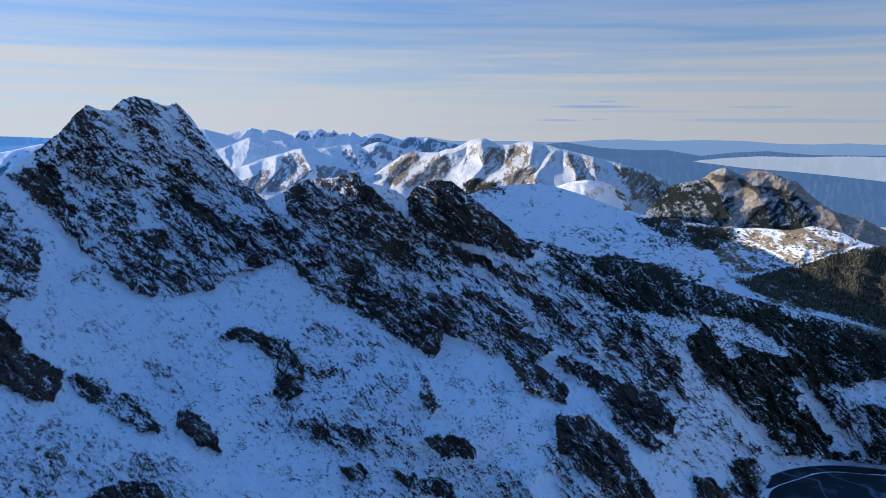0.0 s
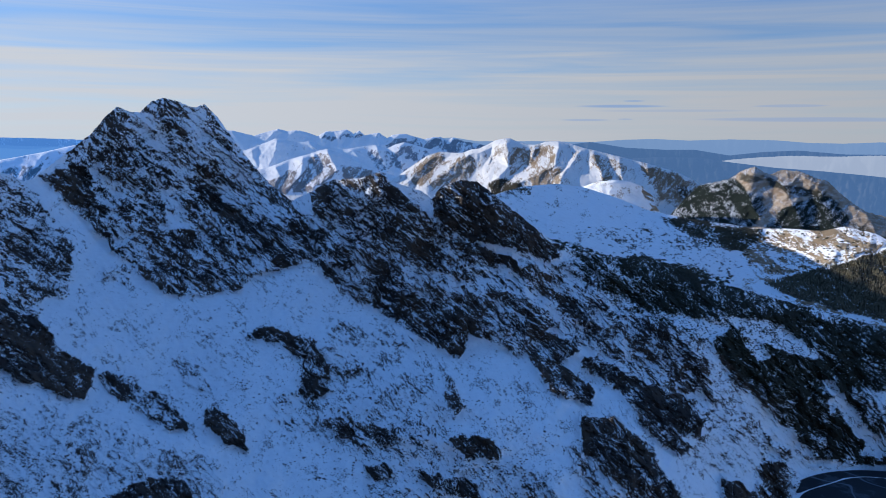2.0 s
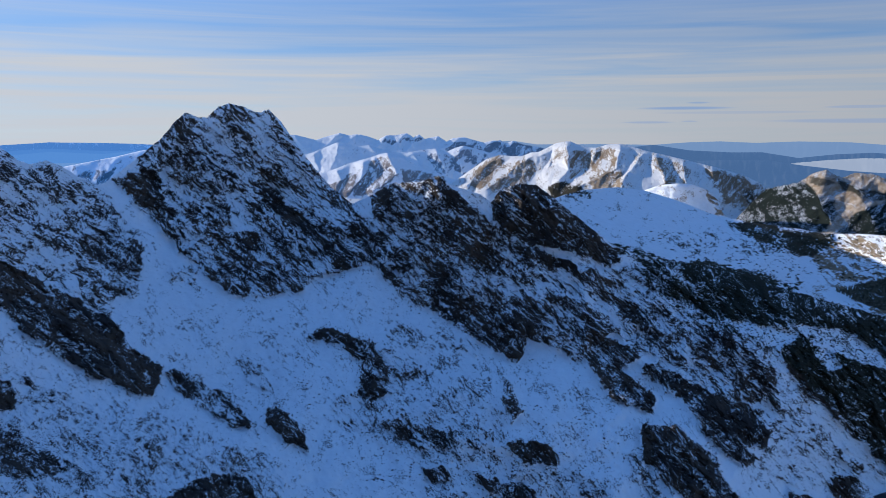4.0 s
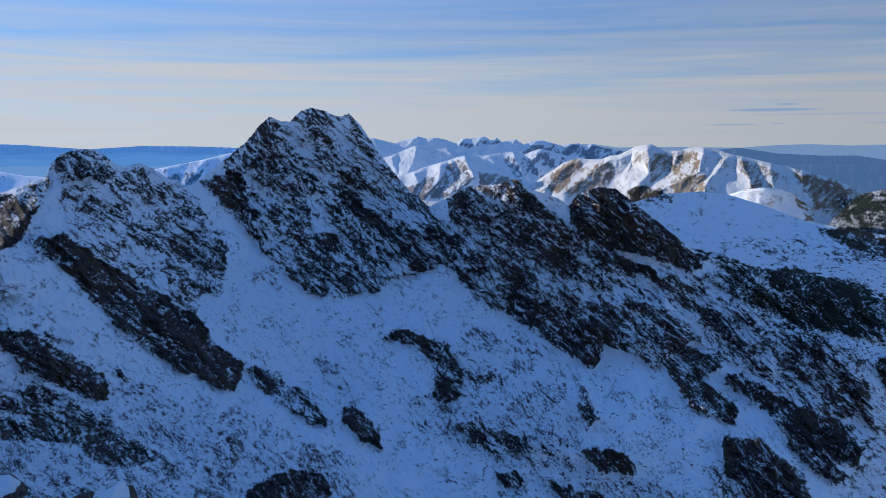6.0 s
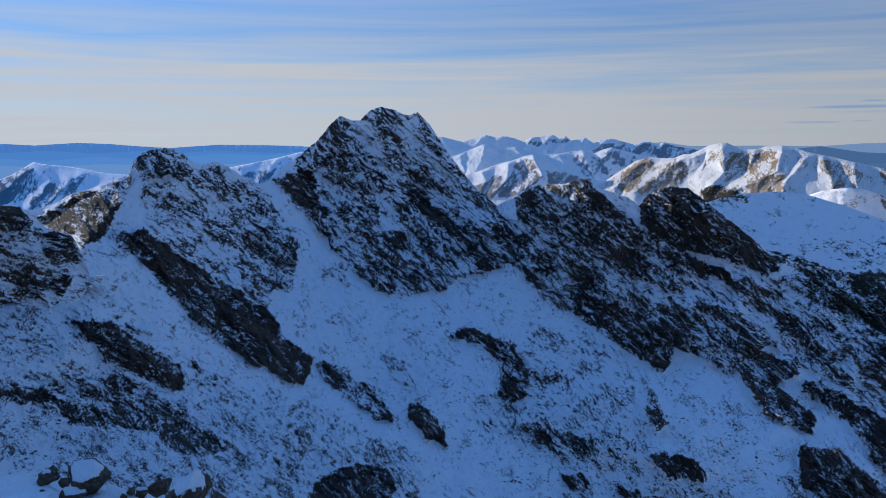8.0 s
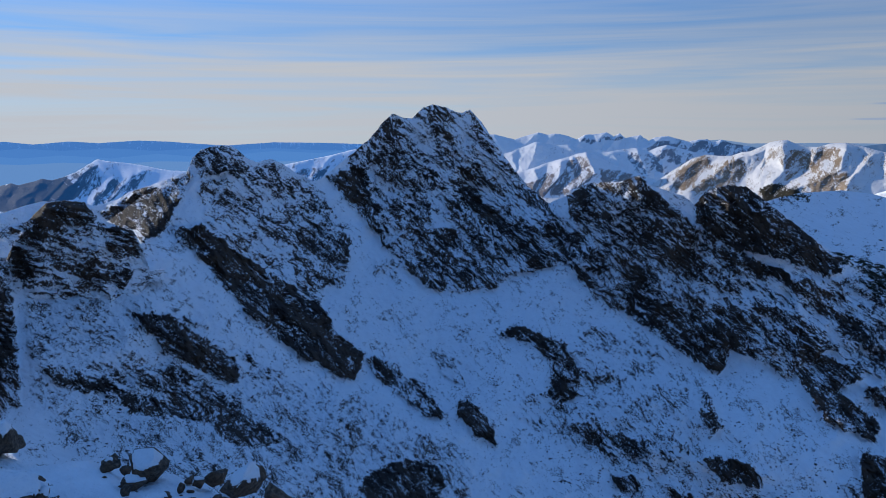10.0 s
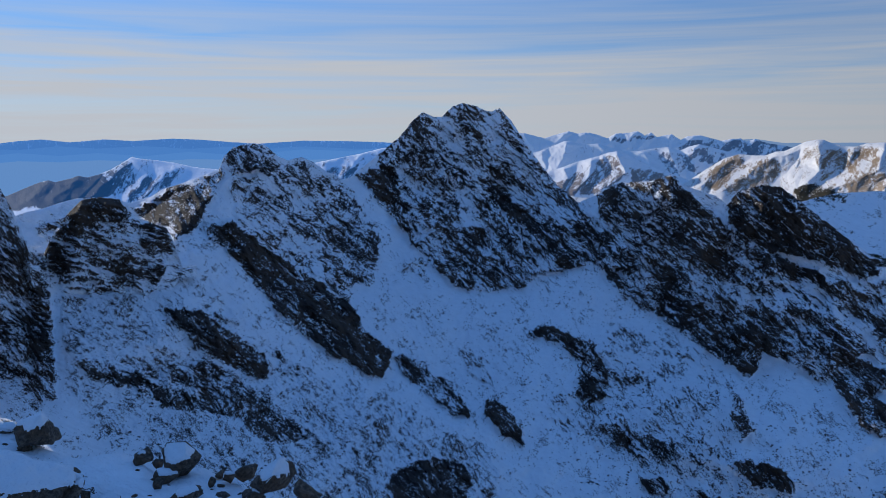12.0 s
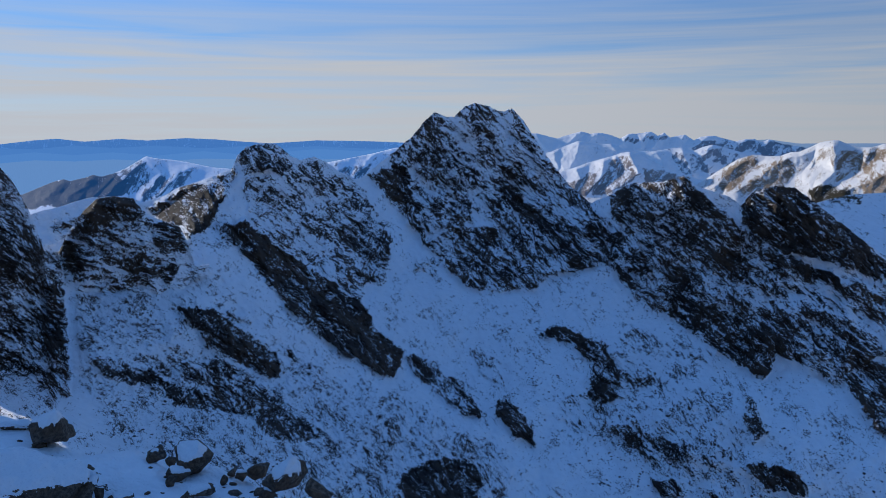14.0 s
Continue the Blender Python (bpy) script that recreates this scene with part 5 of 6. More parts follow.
split(red, BROWN, "snowy_range", "sunlit snowy range with brown grass spurs", "mountain", "", "snow_flank", [
    ("peak", "white pointed top", [(0.60, -1.32), (2.60, -0.18), (4.17, -0.87), (3.57, -2.25), (1.04, -2.49)]), ("peak", "white domed top", [(4.80, -1.28), (5.83, -0.35), (6.86, -0.34), (8.96, -1.35), (7.75, -2.20), (5.04, -2.23)]),
    ("spur", "brown grass spur streaked with snow", [(-6.14, -4.02), (-4.04, -2.87), (-0.87, -2.51), (0.20, -3.13), (-2.34, -4.63), (-5.73, -5.07)]), ("spur", "brown sunlit spur", [(2.73, -2.47), (7.75, -2.20), (9.01, -2.80), (4.87, -4.13), (0.21, -4.82)]),
    ("wooded_gully", "dark wooded hollow", [(0.64, -4.39), (4.01, -3.21), (4.04, -4.98), (0.64, -5.11)]), ("cliff_flank", "rocky shaded flank", [(11.45, -2.13), (17.09, -3.63), (20.80, -8.09), (14.06, -6.39)]),
])
WEST_TOP = [(-21.15, -0.98), (-18.50, -0.14), (-17.29, -0.13), (-16.41, -0.36), (-15.79, -0.51), (-15.04, -0.27), (-14.05, -0.01), (-13.38, -0.17), (-12.74, -0.08), (-11.86, -0.28), (-11.26, -0.52), (-10.64, -0.18), (-9.83, -0.13), (-9.09, -0.00), (-8.60, -0.33), (-8.19, -0.08), (-7.78, -0.44), (-7.28, -0.32), (-6.74, -0.23), (-6.12, -0.64), (-5.70, -0.38), (-4.87, -0.29), (-4.03, -0.53), (-3.41, -0.69), (-2.78, -0.56), (-2.15, -0.52), (-1.72, -0.76), (-1.22, -0.55), (-0.46, -0.83), (0.59, -0.99), (1.86, -1.31)]
west = land(-24, 3, 520, 70, [(-24, -3), (3, -3)], WEST_TOP, [(-17.55, -0.09, 4850), (-14.25, -0.14, 4830), (-9.42, -0.21, 4800), (-4.03, -0.45, 4780), (0.60, -1.07, 4760), (-15.91, -2.97, 4550), (-3.61, -2.95, 4500), (-11.08, -1.74, 4600)], [
    (0.5, [(-6.12, -0.72), (-3.62, -0.78), (-2.77, -1.36), (-6.13, -1.38)]), (0.5, [(-4.03, -0.62), (-1.09, -0.59), (1.86, -1.31), (1.87, -1.85), (-3.61, -1.53)]), (0.4, [(-11.05, -0.43), (-7.78, -0.32), (-7.78, -0.73), (-11.06, -0.76)]),
], (), [(60, 0.9, [(-14.05, -0.01), (-14.66, -0.54), (-15.38, -1.19)]), (60, 1, [(-12.74, -0.08), (-13.27, -0.53), (-13.88, -1.02)]), (45, 0.6, [(-10.64, -0.18), (-10.98, -0.68), (-11.39, -1.17)]), (50, 0.6, [(-9.09, -0.00), (-9.59, -0.50), (-9.76, -1.16)]), (45, 0.5, [(-8.19, -0.08), (-8.52, -0.57), (-9.03, -1.24)]), (50, 0.7, [(-6.87, -0.23), (-7.04, -0.81), (-6.88, -1.39)]), (50, 0.8, [(-5.08, -0.30), (-5.71, -0.80), (-6.54, -1.22)]), (40, 0.7, [(-17.29, -0.13), (-16.92, -0.76), (-16.44, -1.44)]), (40, 0.6, [(-2.78, -0.56), (-3.40, -1.11), (-3.61, -1.53)]), (30, 0.5, [(-1.22, -0.55), (-1.43, -1.01), (-1.30, -1.51)])], base=0.06, relief=0.3, rough=0.3, seed=700, fine=0.1, grain=-55, jag=0.05, freq=1.2, fall=0.5, patch=0.6, warp=0.3)
BACK_TOP = [(-18.59, -2.36), (-17.03, -1.68), (-16.06, -1.44), (-15.06, -1.03), (-14.27, -0.70), (-13.87, -0.74), (-12.68, -0.97), (-11.87, -0.89), (-11.07, -1.17), (-10.05, -1.41), (-9.03, -1.44), (-7.79, -1.23), (-6.96, -1.14), (-6.13, -1.38), (-5.50, -1.09), (-4.87, -0.92), (-4.03, -1.12), (-3.19, -1.36), (-1.93, -1.77), (0.19, -2.50)]
back_range = land(-22, 1, 420, 80, [(-22, -4.5), (1, -4.5)], BACK_TOP, [(-17.0, -1.5, 4500), (-14.25, -0.8, 4480), (-9.42, -1.2, 4450), (-4.03, -1.1, 4400), (0.0, -2.0, 4380), (-15.91, -3.6, 4250), (-3.61, -3.6, 4200), (-11.08, -3.0, 4250)], [
    (0.45, [(-5.50, -1.21), (-4.03, -1.12), (-2.98, -1.69), (-3.61, -2.53), (-5.50, -1.92)]), (0.4, [(-7.79, -1.40), (-6.13, -1.51), (-4.46, -2.96), (-6.97, -2.97)]),
], (), [(90, 1.3, [(-14.15, -0.70), (-14.29, -1.55), (-14.80, -2.65)]), (50, 0.9, [(-11.87, -0.89), (-11.40, -1.42), (-11.09, -2.07)]), (45, 0.8, [(-6.96, -1.14), (-6.63, -1.93), (-6.14, -2.97)]), (60, 0.9, [(-4.96, -0.92), (-5.29, -1.71), (-4.96, -2.96)]), (40, 0.7, [(-16.06, -1.44), (-15.88, -1.96), (-15.59, -2.65)]), (40, 0.7, [(-8.82, -1.40), (-8.21, -2.14), (-7.81, -2.97)])], base=0.07, relief=0.3, rough=0.3, seed=730, fine=0.1, grain=-55, jag=0.02, freq=1.2, fall=0.5, patch=0.6, warp=0.3)
FRONT_TOP = [(-18.66, -3.95), (-16.71, -3.45), (-15.32, -2.89), (-14.32, -2.61), (-13.51, -2.28), (-12.71, -2.04), (-11.89, -1.83), (-11.08, -1.54), (-10.55, -1.45), (-9.85, -1.66), (-8.83, -2.15), (-7.80, -2.64), (-6.14, -3.18), (-3.61, -4.22)]
front = land(-20, -3, 360, 90, [(-20, -6), (-3, -6)], FRONT_TOP, [(-16.69, -2.96, 4150), (-13.11, -2.08, 4130), (-10.05, -1.41, 4100), (-6.97, -2.35, 4050), (-3.61, -3.37, 4000), (-13.98, -4.61, 3850), (-9.49, -4.64, 3750), (-5.73, -4.65, 3700)], [
    (0.62, [(-12.41, -2.98), (-11.10, -2.57), (-9.67, -2.98), (-10.71, -3.81), (-11.96, -4.63), (-13.17, -4.62)]), (0.5, [(-12.30, -2.08), (-10.88, -1.74), (-10.07, -2.36), (-11.51, -2.98)]), (0.75, [(-14.75, -3.79), (-13.13, -2.98), (-12.55, -3.80), (-13.58, -4.82), (-14.78, -4.81)]), (0.6, [(-9.46, -2.65), (-7.81, -2.81), (-6.14, -3.39), (-7.82, -4.02), (-9.47, -3.60)]),
], (), [(95, 1.2, [(-10.55, -1.49), (-10.15, -2.32), (-9.79, -2.98), (-10.63, -3.64), (-11.62, -4.30)]), (70, 1, [(-12.42, -1.95), (-12.32, -2.65), (-12.66, -3.47), (-13.37, -4.29)]), (45, 0.8, [(-14.32, -2.61), (-14.06, -3.38), (-14.37, -4.20)]), (35, 0.5, [(-11.49, -1.75), (-11.42, -2.57), (-11.93, -3.47)])], base=0.10, relief=0.3, rough=0.3, seed=760, fine=0.1, grain=-55, jag=0.02, freq=1.3, fall=0.5, patch=0.6, warp=0.3)
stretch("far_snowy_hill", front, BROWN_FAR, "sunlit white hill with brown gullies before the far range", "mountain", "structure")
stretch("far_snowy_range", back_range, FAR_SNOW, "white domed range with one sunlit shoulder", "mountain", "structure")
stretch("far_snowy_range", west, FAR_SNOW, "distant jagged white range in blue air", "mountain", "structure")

# ---- left of the peaks ----
CREST_TOP = [(-56.94, -4.46), (-54.44, -4.29), (-53.14, -4.09), (-51.94, -3.58), (-51.25, -3.30), (-50.66, -3.16), (-50.23, -3.29), (-49.35, -3.09), (-48.81, -2.91), (-48.29, -3.04), (-47.57, -2.86), (-46.83, -2.56), (-46.08, -2.11), (-45.40, -1.69), (-44.78, -1.85), (-43.85, -1.95), (-42.73, -2.12), (-41.59, -2.41), (-40.82, -2.55), (-38.47, -2.78), (-33.64, -4.00)]
crest = land(-60, -27, 520, 95, [(-60, -8.5), (-27, -8)], CREST_TOP, [(-54.46, -4.51, 2600), (-50.70, -2.79, 2900), (-46.06, -1.76, 3200), (-41.60, -2.58, 3200), (-52.60, -5.79, 2100), (-45.92, -5.73, 2400), (-40.15, -5.11, 2500), (-30.30, -4.03, 3200), (-51.39, -7.76, 1900), (-52.71, -7.29, 1900)], [
    (0.95, [(-54.44, -4.29), (-51.93, -3.43), (-50.65, -3.01), (-48.80, -2.75), (-47.39, -2.79), (-46.69, -3.15), (-47.12, -4.31), (-49.48, -5.00), (-53.20, -5.02)]), (0.6, [(-47.39, -2.79), (-46.09, -2.19), (-45.42, -2.00), (-45.10, -2.99), (-45.84, -4.35), (-47.30, -4.30)]), (0.7, [(-45.64, -3.96), (-44.47, -3.08), (-43.55, -3.34), (-44.56, -4.59), (-45.68, -4.75)]), (0.42, [(-43.89, -2.62), (-42.17, -2.33), (-42.79, -3.44), (-43.98, -4.40)]), (0.5, [(-39.26, -2.69), (-36.87, -2.92), (-36.91, -3.95), (-39.31, -3.91)]),
], [(0.9, [(-54.44, -4.29), (-51.93, -3.43), (-50.65, -3.01), (-48.80, -2.75), (-47.39, -2.79), (-46.69, -3.15), (-47.12, -4.31), (-49.48, -5.00), (-53.20, -5.02)])], [(55, 0.9, [(-45.40, -1.69), (-44.92, -2.40), (-44.47, -2.92), (-45.15, -3.78), (-45.86, -4.62)]), (50, 0.8, [(-45.40, -1.69), (-46.18, -2.58), (-47.06, -3.26), (-48.02, -4.28)]), (60, 0.9, [(-41.98, -2.41), (-43.22, -2.83), (-43.94, -3.61), (-44.93, -4.65)]), (35, 0.6, [(-48.81, -2.91), (-49.39, -3.66), (-50.47, -4.38)]), (35, 0.6, [(-50.66, -3.16), (-51.12, -3.79), (-51.83, -4.40)]), (30, 0.5, [(-47.39, -2.82), (-47.97, -3.51), (-48.91, -4.36)])], base=0.10, relief=0.5, rough=0.5, seed=800, fine=0.1, grain=-50, jag=0.04, freq=1.1, fall=0.6, patch=0.6)
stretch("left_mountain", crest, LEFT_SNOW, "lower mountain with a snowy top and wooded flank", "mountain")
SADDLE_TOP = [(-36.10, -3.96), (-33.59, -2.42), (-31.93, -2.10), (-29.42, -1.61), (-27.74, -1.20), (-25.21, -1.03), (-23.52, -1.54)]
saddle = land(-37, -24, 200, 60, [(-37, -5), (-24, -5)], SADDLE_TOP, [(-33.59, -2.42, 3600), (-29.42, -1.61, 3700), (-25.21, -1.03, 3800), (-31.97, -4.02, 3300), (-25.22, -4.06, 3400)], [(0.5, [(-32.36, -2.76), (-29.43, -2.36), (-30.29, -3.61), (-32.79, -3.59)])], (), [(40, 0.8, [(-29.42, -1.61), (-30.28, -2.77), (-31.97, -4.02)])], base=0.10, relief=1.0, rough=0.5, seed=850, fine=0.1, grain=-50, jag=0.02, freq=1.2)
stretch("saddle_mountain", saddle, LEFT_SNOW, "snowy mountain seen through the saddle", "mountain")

# ---- the far distance ----
def far_line(name, top, low, near_d, far_d, material, label, a0, a1, base=0.9, cols=420, seed=0, jag=0.03, crags=(), category="hills"):
    made = land(a0, a1, cols, 14, [(a0, low), (a1, low)], top, [(a0, low, near_d), (a1, low, near_d), (a0, -0.6, far_d), (a1, -0.6, far_d), (0.5 * (a0 + a1), 0.5 * (low - 0.6), 0.5 * (near_d + far_d))], crags, (), base=base, relief=0.8, seed=seed, jag=jag, freq=2.0, back=3, fall=0.3)
    return stretch(name, made, material, label, category, "structure")


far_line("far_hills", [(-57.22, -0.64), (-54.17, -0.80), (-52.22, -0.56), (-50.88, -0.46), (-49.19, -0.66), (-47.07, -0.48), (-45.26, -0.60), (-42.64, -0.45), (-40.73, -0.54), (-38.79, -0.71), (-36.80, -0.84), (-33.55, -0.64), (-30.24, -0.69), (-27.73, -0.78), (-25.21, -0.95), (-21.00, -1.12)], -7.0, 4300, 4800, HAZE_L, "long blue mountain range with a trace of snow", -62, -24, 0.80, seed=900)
# added strips, each paler, painting haze that thickens down the far range
far_line("far_hills", [(-57.31, -1.29), (-54.23, -1.05), (-52.27, -1.14), (-49.94, -0.92), (-47.48, -1.10), (-44.58, -0.96), (-41.54, -1.17), (-38.82, -1.04), (-36.02, -1.19), (-33.56, -1.06), (-30.25, -1.24), (-24.37, -1.30)], -7.0, 4350, 4480, HAZE_N, "blue strip of painted haze over the far range's flank", -62, -24, 1.3, seed=903)
far_line("far_hills", [(-57.31, -1.69), (-54.23, -1.53), (-52.27, -1.34), (-49.94, -1.56), (-47.48, -1.40), (-44.58, -1.66), (-41.54, -1.37), (-38.82, -1.64), (-36.02, -1.49), (-33.56, -1.26), (-30.25, -1.44), (-27.74, -1.20), (-24.37, -1.37), (-20.99, -1.54)], -7.0, 4150, 4300, HAZE_M, "lower, paler strip of painted haze before the far range", -62, -24, 1.4, seed=905)
far_line("far_hills", [(-57.31, -1.95), (-54.23, -2.02), (-52.27, -1.86), (-49.94, -1.98), (-47.48, -1.88), (-44.58, -2.06), (-41.54, -1.90), (-36.02, -2.05), (-30.25, -2.0)], -7.0, 4120, 4160, HAZE_O, "palest strip of painted haze at the far range's foot", -62, -28, 1.4, seed=907, jag=0.02)
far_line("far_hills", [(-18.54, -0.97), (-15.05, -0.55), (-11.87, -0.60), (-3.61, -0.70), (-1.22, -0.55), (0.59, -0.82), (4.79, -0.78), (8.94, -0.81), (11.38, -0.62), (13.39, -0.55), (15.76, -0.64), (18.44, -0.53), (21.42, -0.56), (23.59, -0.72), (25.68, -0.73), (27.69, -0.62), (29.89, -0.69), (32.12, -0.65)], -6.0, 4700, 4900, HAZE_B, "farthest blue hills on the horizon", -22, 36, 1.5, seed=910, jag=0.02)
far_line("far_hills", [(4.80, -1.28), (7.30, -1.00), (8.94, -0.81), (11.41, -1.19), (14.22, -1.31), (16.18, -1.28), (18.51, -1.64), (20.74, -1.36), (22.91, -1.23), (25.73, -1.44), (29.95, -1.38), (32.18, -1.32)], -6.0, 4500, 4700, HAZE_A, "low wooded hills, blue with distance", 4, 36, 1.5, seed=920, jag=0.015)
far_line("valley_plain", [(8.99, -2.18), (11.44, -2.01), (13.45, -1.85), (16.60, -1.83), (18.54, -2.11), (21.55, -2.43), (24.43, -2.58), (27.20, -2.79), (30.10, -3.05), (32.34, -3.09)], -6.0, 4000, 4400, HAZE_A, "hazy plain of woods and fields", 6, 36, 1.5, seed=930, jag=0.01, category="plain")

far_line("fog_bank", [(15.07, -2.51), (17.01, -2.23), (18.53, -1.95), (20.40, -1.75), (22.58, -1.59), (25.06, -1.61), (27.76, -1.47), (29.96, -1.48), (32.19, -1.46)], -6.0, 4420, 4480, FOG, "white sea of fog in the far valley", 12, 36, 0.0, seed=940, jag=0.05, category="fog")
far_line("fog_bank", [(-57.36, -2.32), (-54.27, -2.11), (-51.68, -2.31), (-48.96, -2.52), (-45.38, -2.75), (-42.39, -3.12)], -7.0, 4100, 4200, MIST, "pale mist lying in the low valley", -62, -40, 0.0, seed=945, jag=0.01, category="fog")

# ---- ground below all, and an unseen ridge added against the low sun ----
def ring(name, radii, heights, material, label, a0=0.0, a1=360.0, cols=180, seed=0, rough=0.0, kind="structure", category="ground", bare=0.3):
    az = np.radians(np.linspace(a0, a1, cols))
    r = np.array(radii, float)[:, None]
    z = np.array(heights, float)[:, None] + rough * fbm(az * 6 + 0 * r, r / 300 + 0 * az, 4, 0.5, seed)
    co = np.stack([r * np.sin(az), r * np.cos(az), z], -1)
    rock = np.clip(bare + fbm(az * 30 + 0 * r, r / 60 + 0 * az, 4, 0.6, seed + 5), 0, 1)
    return stretch(name, (co, rock, rock * 0, None, None, co), material, label, category, kind)


# added ridge beyond the view, its crest tuned to shade the summit's slopes
ridge_top = [(-100, 15.0), (-88, 17.0), (-78, 16.5), (-72, 15.2), (-67, 14.5), (-64, 12.0), (-60.5, 4.0), (-59, 0.5)]
shade = land(-100, -59, 200, 80, [(-100, -38), (-59, -34)], ridge_top, [(-100, 14, 760), (-78, 9, 800), (-64, 8, 780), (-60, 0, 700), (-78, -30, 300), (-60, -30, 380), (-68, -10, 560)], (), (), base=0.6, seed=1000)
stretch("rocky_ridge", shade, GRANITE, "unseen snow-streaked ridge added to hold low sun off the summit", "mountain", "structure")

ring("ground", [1, 800, 2000, 3500, 4950], [-60, -60, -40, -20, -10], HEATH, "snow-covered low ground under the mountains")


# ---- woods, dwarf pine and loose stones ----
TREE, TREE_TRIS = [], []
for tier, (low, high, wide) in enumerate(((0.0, 0.45, 0.22), (0.22, 0.72, 0.16), (0.5, 1.0, 0.10))):
    first = len(TREE)
    for k in range(7):
        r = wide * (1.15 if k % 2 else 0.8)
        TREE.append((r * math.cos(k * 0.898), r * math.sin(k * 0.898), low))
    TREE.append((0, 0, high))
    TREE_TRIS += [(first + k, first + (k + 1) % 7, first + 7) for k in range(7)]
DOME = [(math.cos(k * 1.047) * r, math.sin(k * 1.047) * r, z) for r, z in ((1.0, 0.0), (0.8, 0.45)) for k in range(6)] + [(0.1, 0, 0.75)]
DOME_TRIS = [(k, (k + 1) % 6, 6 + k) for k in range(6)] + [((k + 1) % 6, 6 + (k + 1) % 6, 6 + k) for k in range(6)] + [(6 + k, 6 + (k + 1) % 6, 12) for k in range(6)]
rng = np.random.RandomState(21)
wood = pick(mid, WOOD, 5200, 31)
scatter("spruce_wood", wood, rng.uniform(6, 12, len(wood)), TREE, TREE_TRIS, NEEDLE, "dark spruce wood on the valley side", "forest", 41, 0.2, 0.02)
thick = fbm(mid[3] * 2.2, mid[4] * 5.0, 4, 0.6, 78) > 0.08
brush = np.concatenate([pick(mid, [(14.07, -6.28), (16.83, -6.02), (21.07, -6.58), (21.0, -7.3), (19.7, -8.3), (17.35, -8.09)], 900, 33), pick(mid, HILL, 260, 36, thick), pick(mid, [(7.48, -7.02), (13.27, -6.84), (17.32, -7.88), (20.53, -9.70), (13.43, -10.14)], 160, 34, thick), pick(mid, [(4.53, -7.60), (9.21, -8.65), (12.58, -9.56), (19.02, -10.21), (19.10, -11.42), (13.46, -10.97), (7.14, -9.99)], 1500, 45, thick)])
scatter("dwarf_pine", brush, rng.uniform(1.6, 5.0, len(brush)), DOME, DOME_TRIS, BUSH, "low dwarf pine clumps on the heath", "shrub", 42, 0.35)
brush = pick(near, [(7.11, -8.72), (13.38, -9.11), (21.39, -11.23), (33.29, -13.21), (33.57, -16.02), (28.27, -15.83), (25.59, -17.74), (21.85, -17.87), (17.72, -14.76), (11.48, -12.95)], 3600, 35)
scatter("dwarf_pine", brush, rng.uniform(0.9, 2.6, len(brush)), DOME, DOME_TRIS, BUSH, "dwarf pine thicket on the shaded shoulder", "shrub", 43, 0.35)
clumps = fbm(near[3] * 1.2, near[4] * 1.6, 4, 0.65, 77) > 0.12
loose = np.concatenate([
    pick(near, [(-16.18, -11.12), (-11.25, -10.05), (-3.61, -15.64), (-0.47, -23.83), (-8.10, -27.17), (-18.66, -22.87), (-19.11, -14.99)], 1700, 36, clumps), pick(near, [(-30.14, -11.67), (-20.21, -13.31), (-15.54, -16.05), (-17.44, -23.00), (-24.26, -18.38)], 600, 37, clumps),
    pick(near, [(-0.10, -16.47), (5.23, -18.84), (9.77, -23.43), (5.46, -27.18), (-3.61, -26.55)], 1000, 38, clumps), pick(near, [(-49.87, -10.94), (-40.51, -13.27), (-19.02, -23.61), (-18.97, -27.11), (-45.11, -24.53), (-49.99, -17.81)], 700, 39, clumps)])
scatter("loose_stones", loose, rng.uniform(0.6, 1.0, len(loose)) ** 6 * 1.5 + 0.22, DOME, DOME_TRIS, STONES, "loose stones poking out of the snow", "stones", 44, 0.4, 0.25)


# ---- the summit underfoot ----
EDGE = [(-80, -14), (-66, -16), (-59.78, -16.17), (-57.44, -17.39), (-55.58, -18.27), (-54.61, -18.70), (-53.67, -19.66), (-52.70, -20.56), (-51.69, -21.14), (-50.63, -21.55), (-49.53, -21.55), (-47.66, -21.73), (-46.93, -22.32), (-45.64, -23.41), (-44.28, -23.82), (-43.24, -23.36), (-42.23, -23.48), (-41.24, -24.21), (-40.02, -24.87), (-39.00, -25.59), (-37.74, -26.17), (-34.30, -27.40), (-28.05, -29.04)]
EDGE += [(-4.0, -33.0), (20.0, -38.0), (60.0, -40.0)]
SUMMIT = mountain_material("summit_snow", (0.05, 0.045, 0.04), (0.11, 0.095, 0.075), (0.17, 0.15, 0.12), scale=14.0, detail=0.9, bump=1.2)
summit = land(-80, 60, 420, 90, [(-80, -78), (60, -78)], EDGE, [(-70, -14, 13.2), (-60, -16, 11.5), (-50, -16, 12.0), (-50, -20, 9.6), (-50, -24, 7.8), (-40, -17.5, 11.0), (-40, -21, 9.1), (-40, -25, 7.5), (-34, -20, 9.6), (-32, -24, 7.8), (-25, -26, 6.8), (0, -34, 4.9), (50, -40, 3.9), (-70, -78, 0.36), (0, -78, 0.36), (50, -78, 0.36), (-60, -45, 2.2), (-40, -45, 2.2), (0, -50, 1.8)], (), (), base=0.14, relief=1.5, rough=0.3, freq=0.35, seed=1100, jag=0.2, fall=1.6, patch=0.3)
stretch("summit_ground", summit, SUMMIT, "wind-packed snow on the rocky summit", "ground", "structure")
ring("summit_top", [0.001, 0.2, 0.6], [EYE - 1.72, EYE - 1.715, EYE - 1.9], SUMMIT, "trodden snow on the very top", 0, 360, 24, 33, 0.0, bare=0.0)
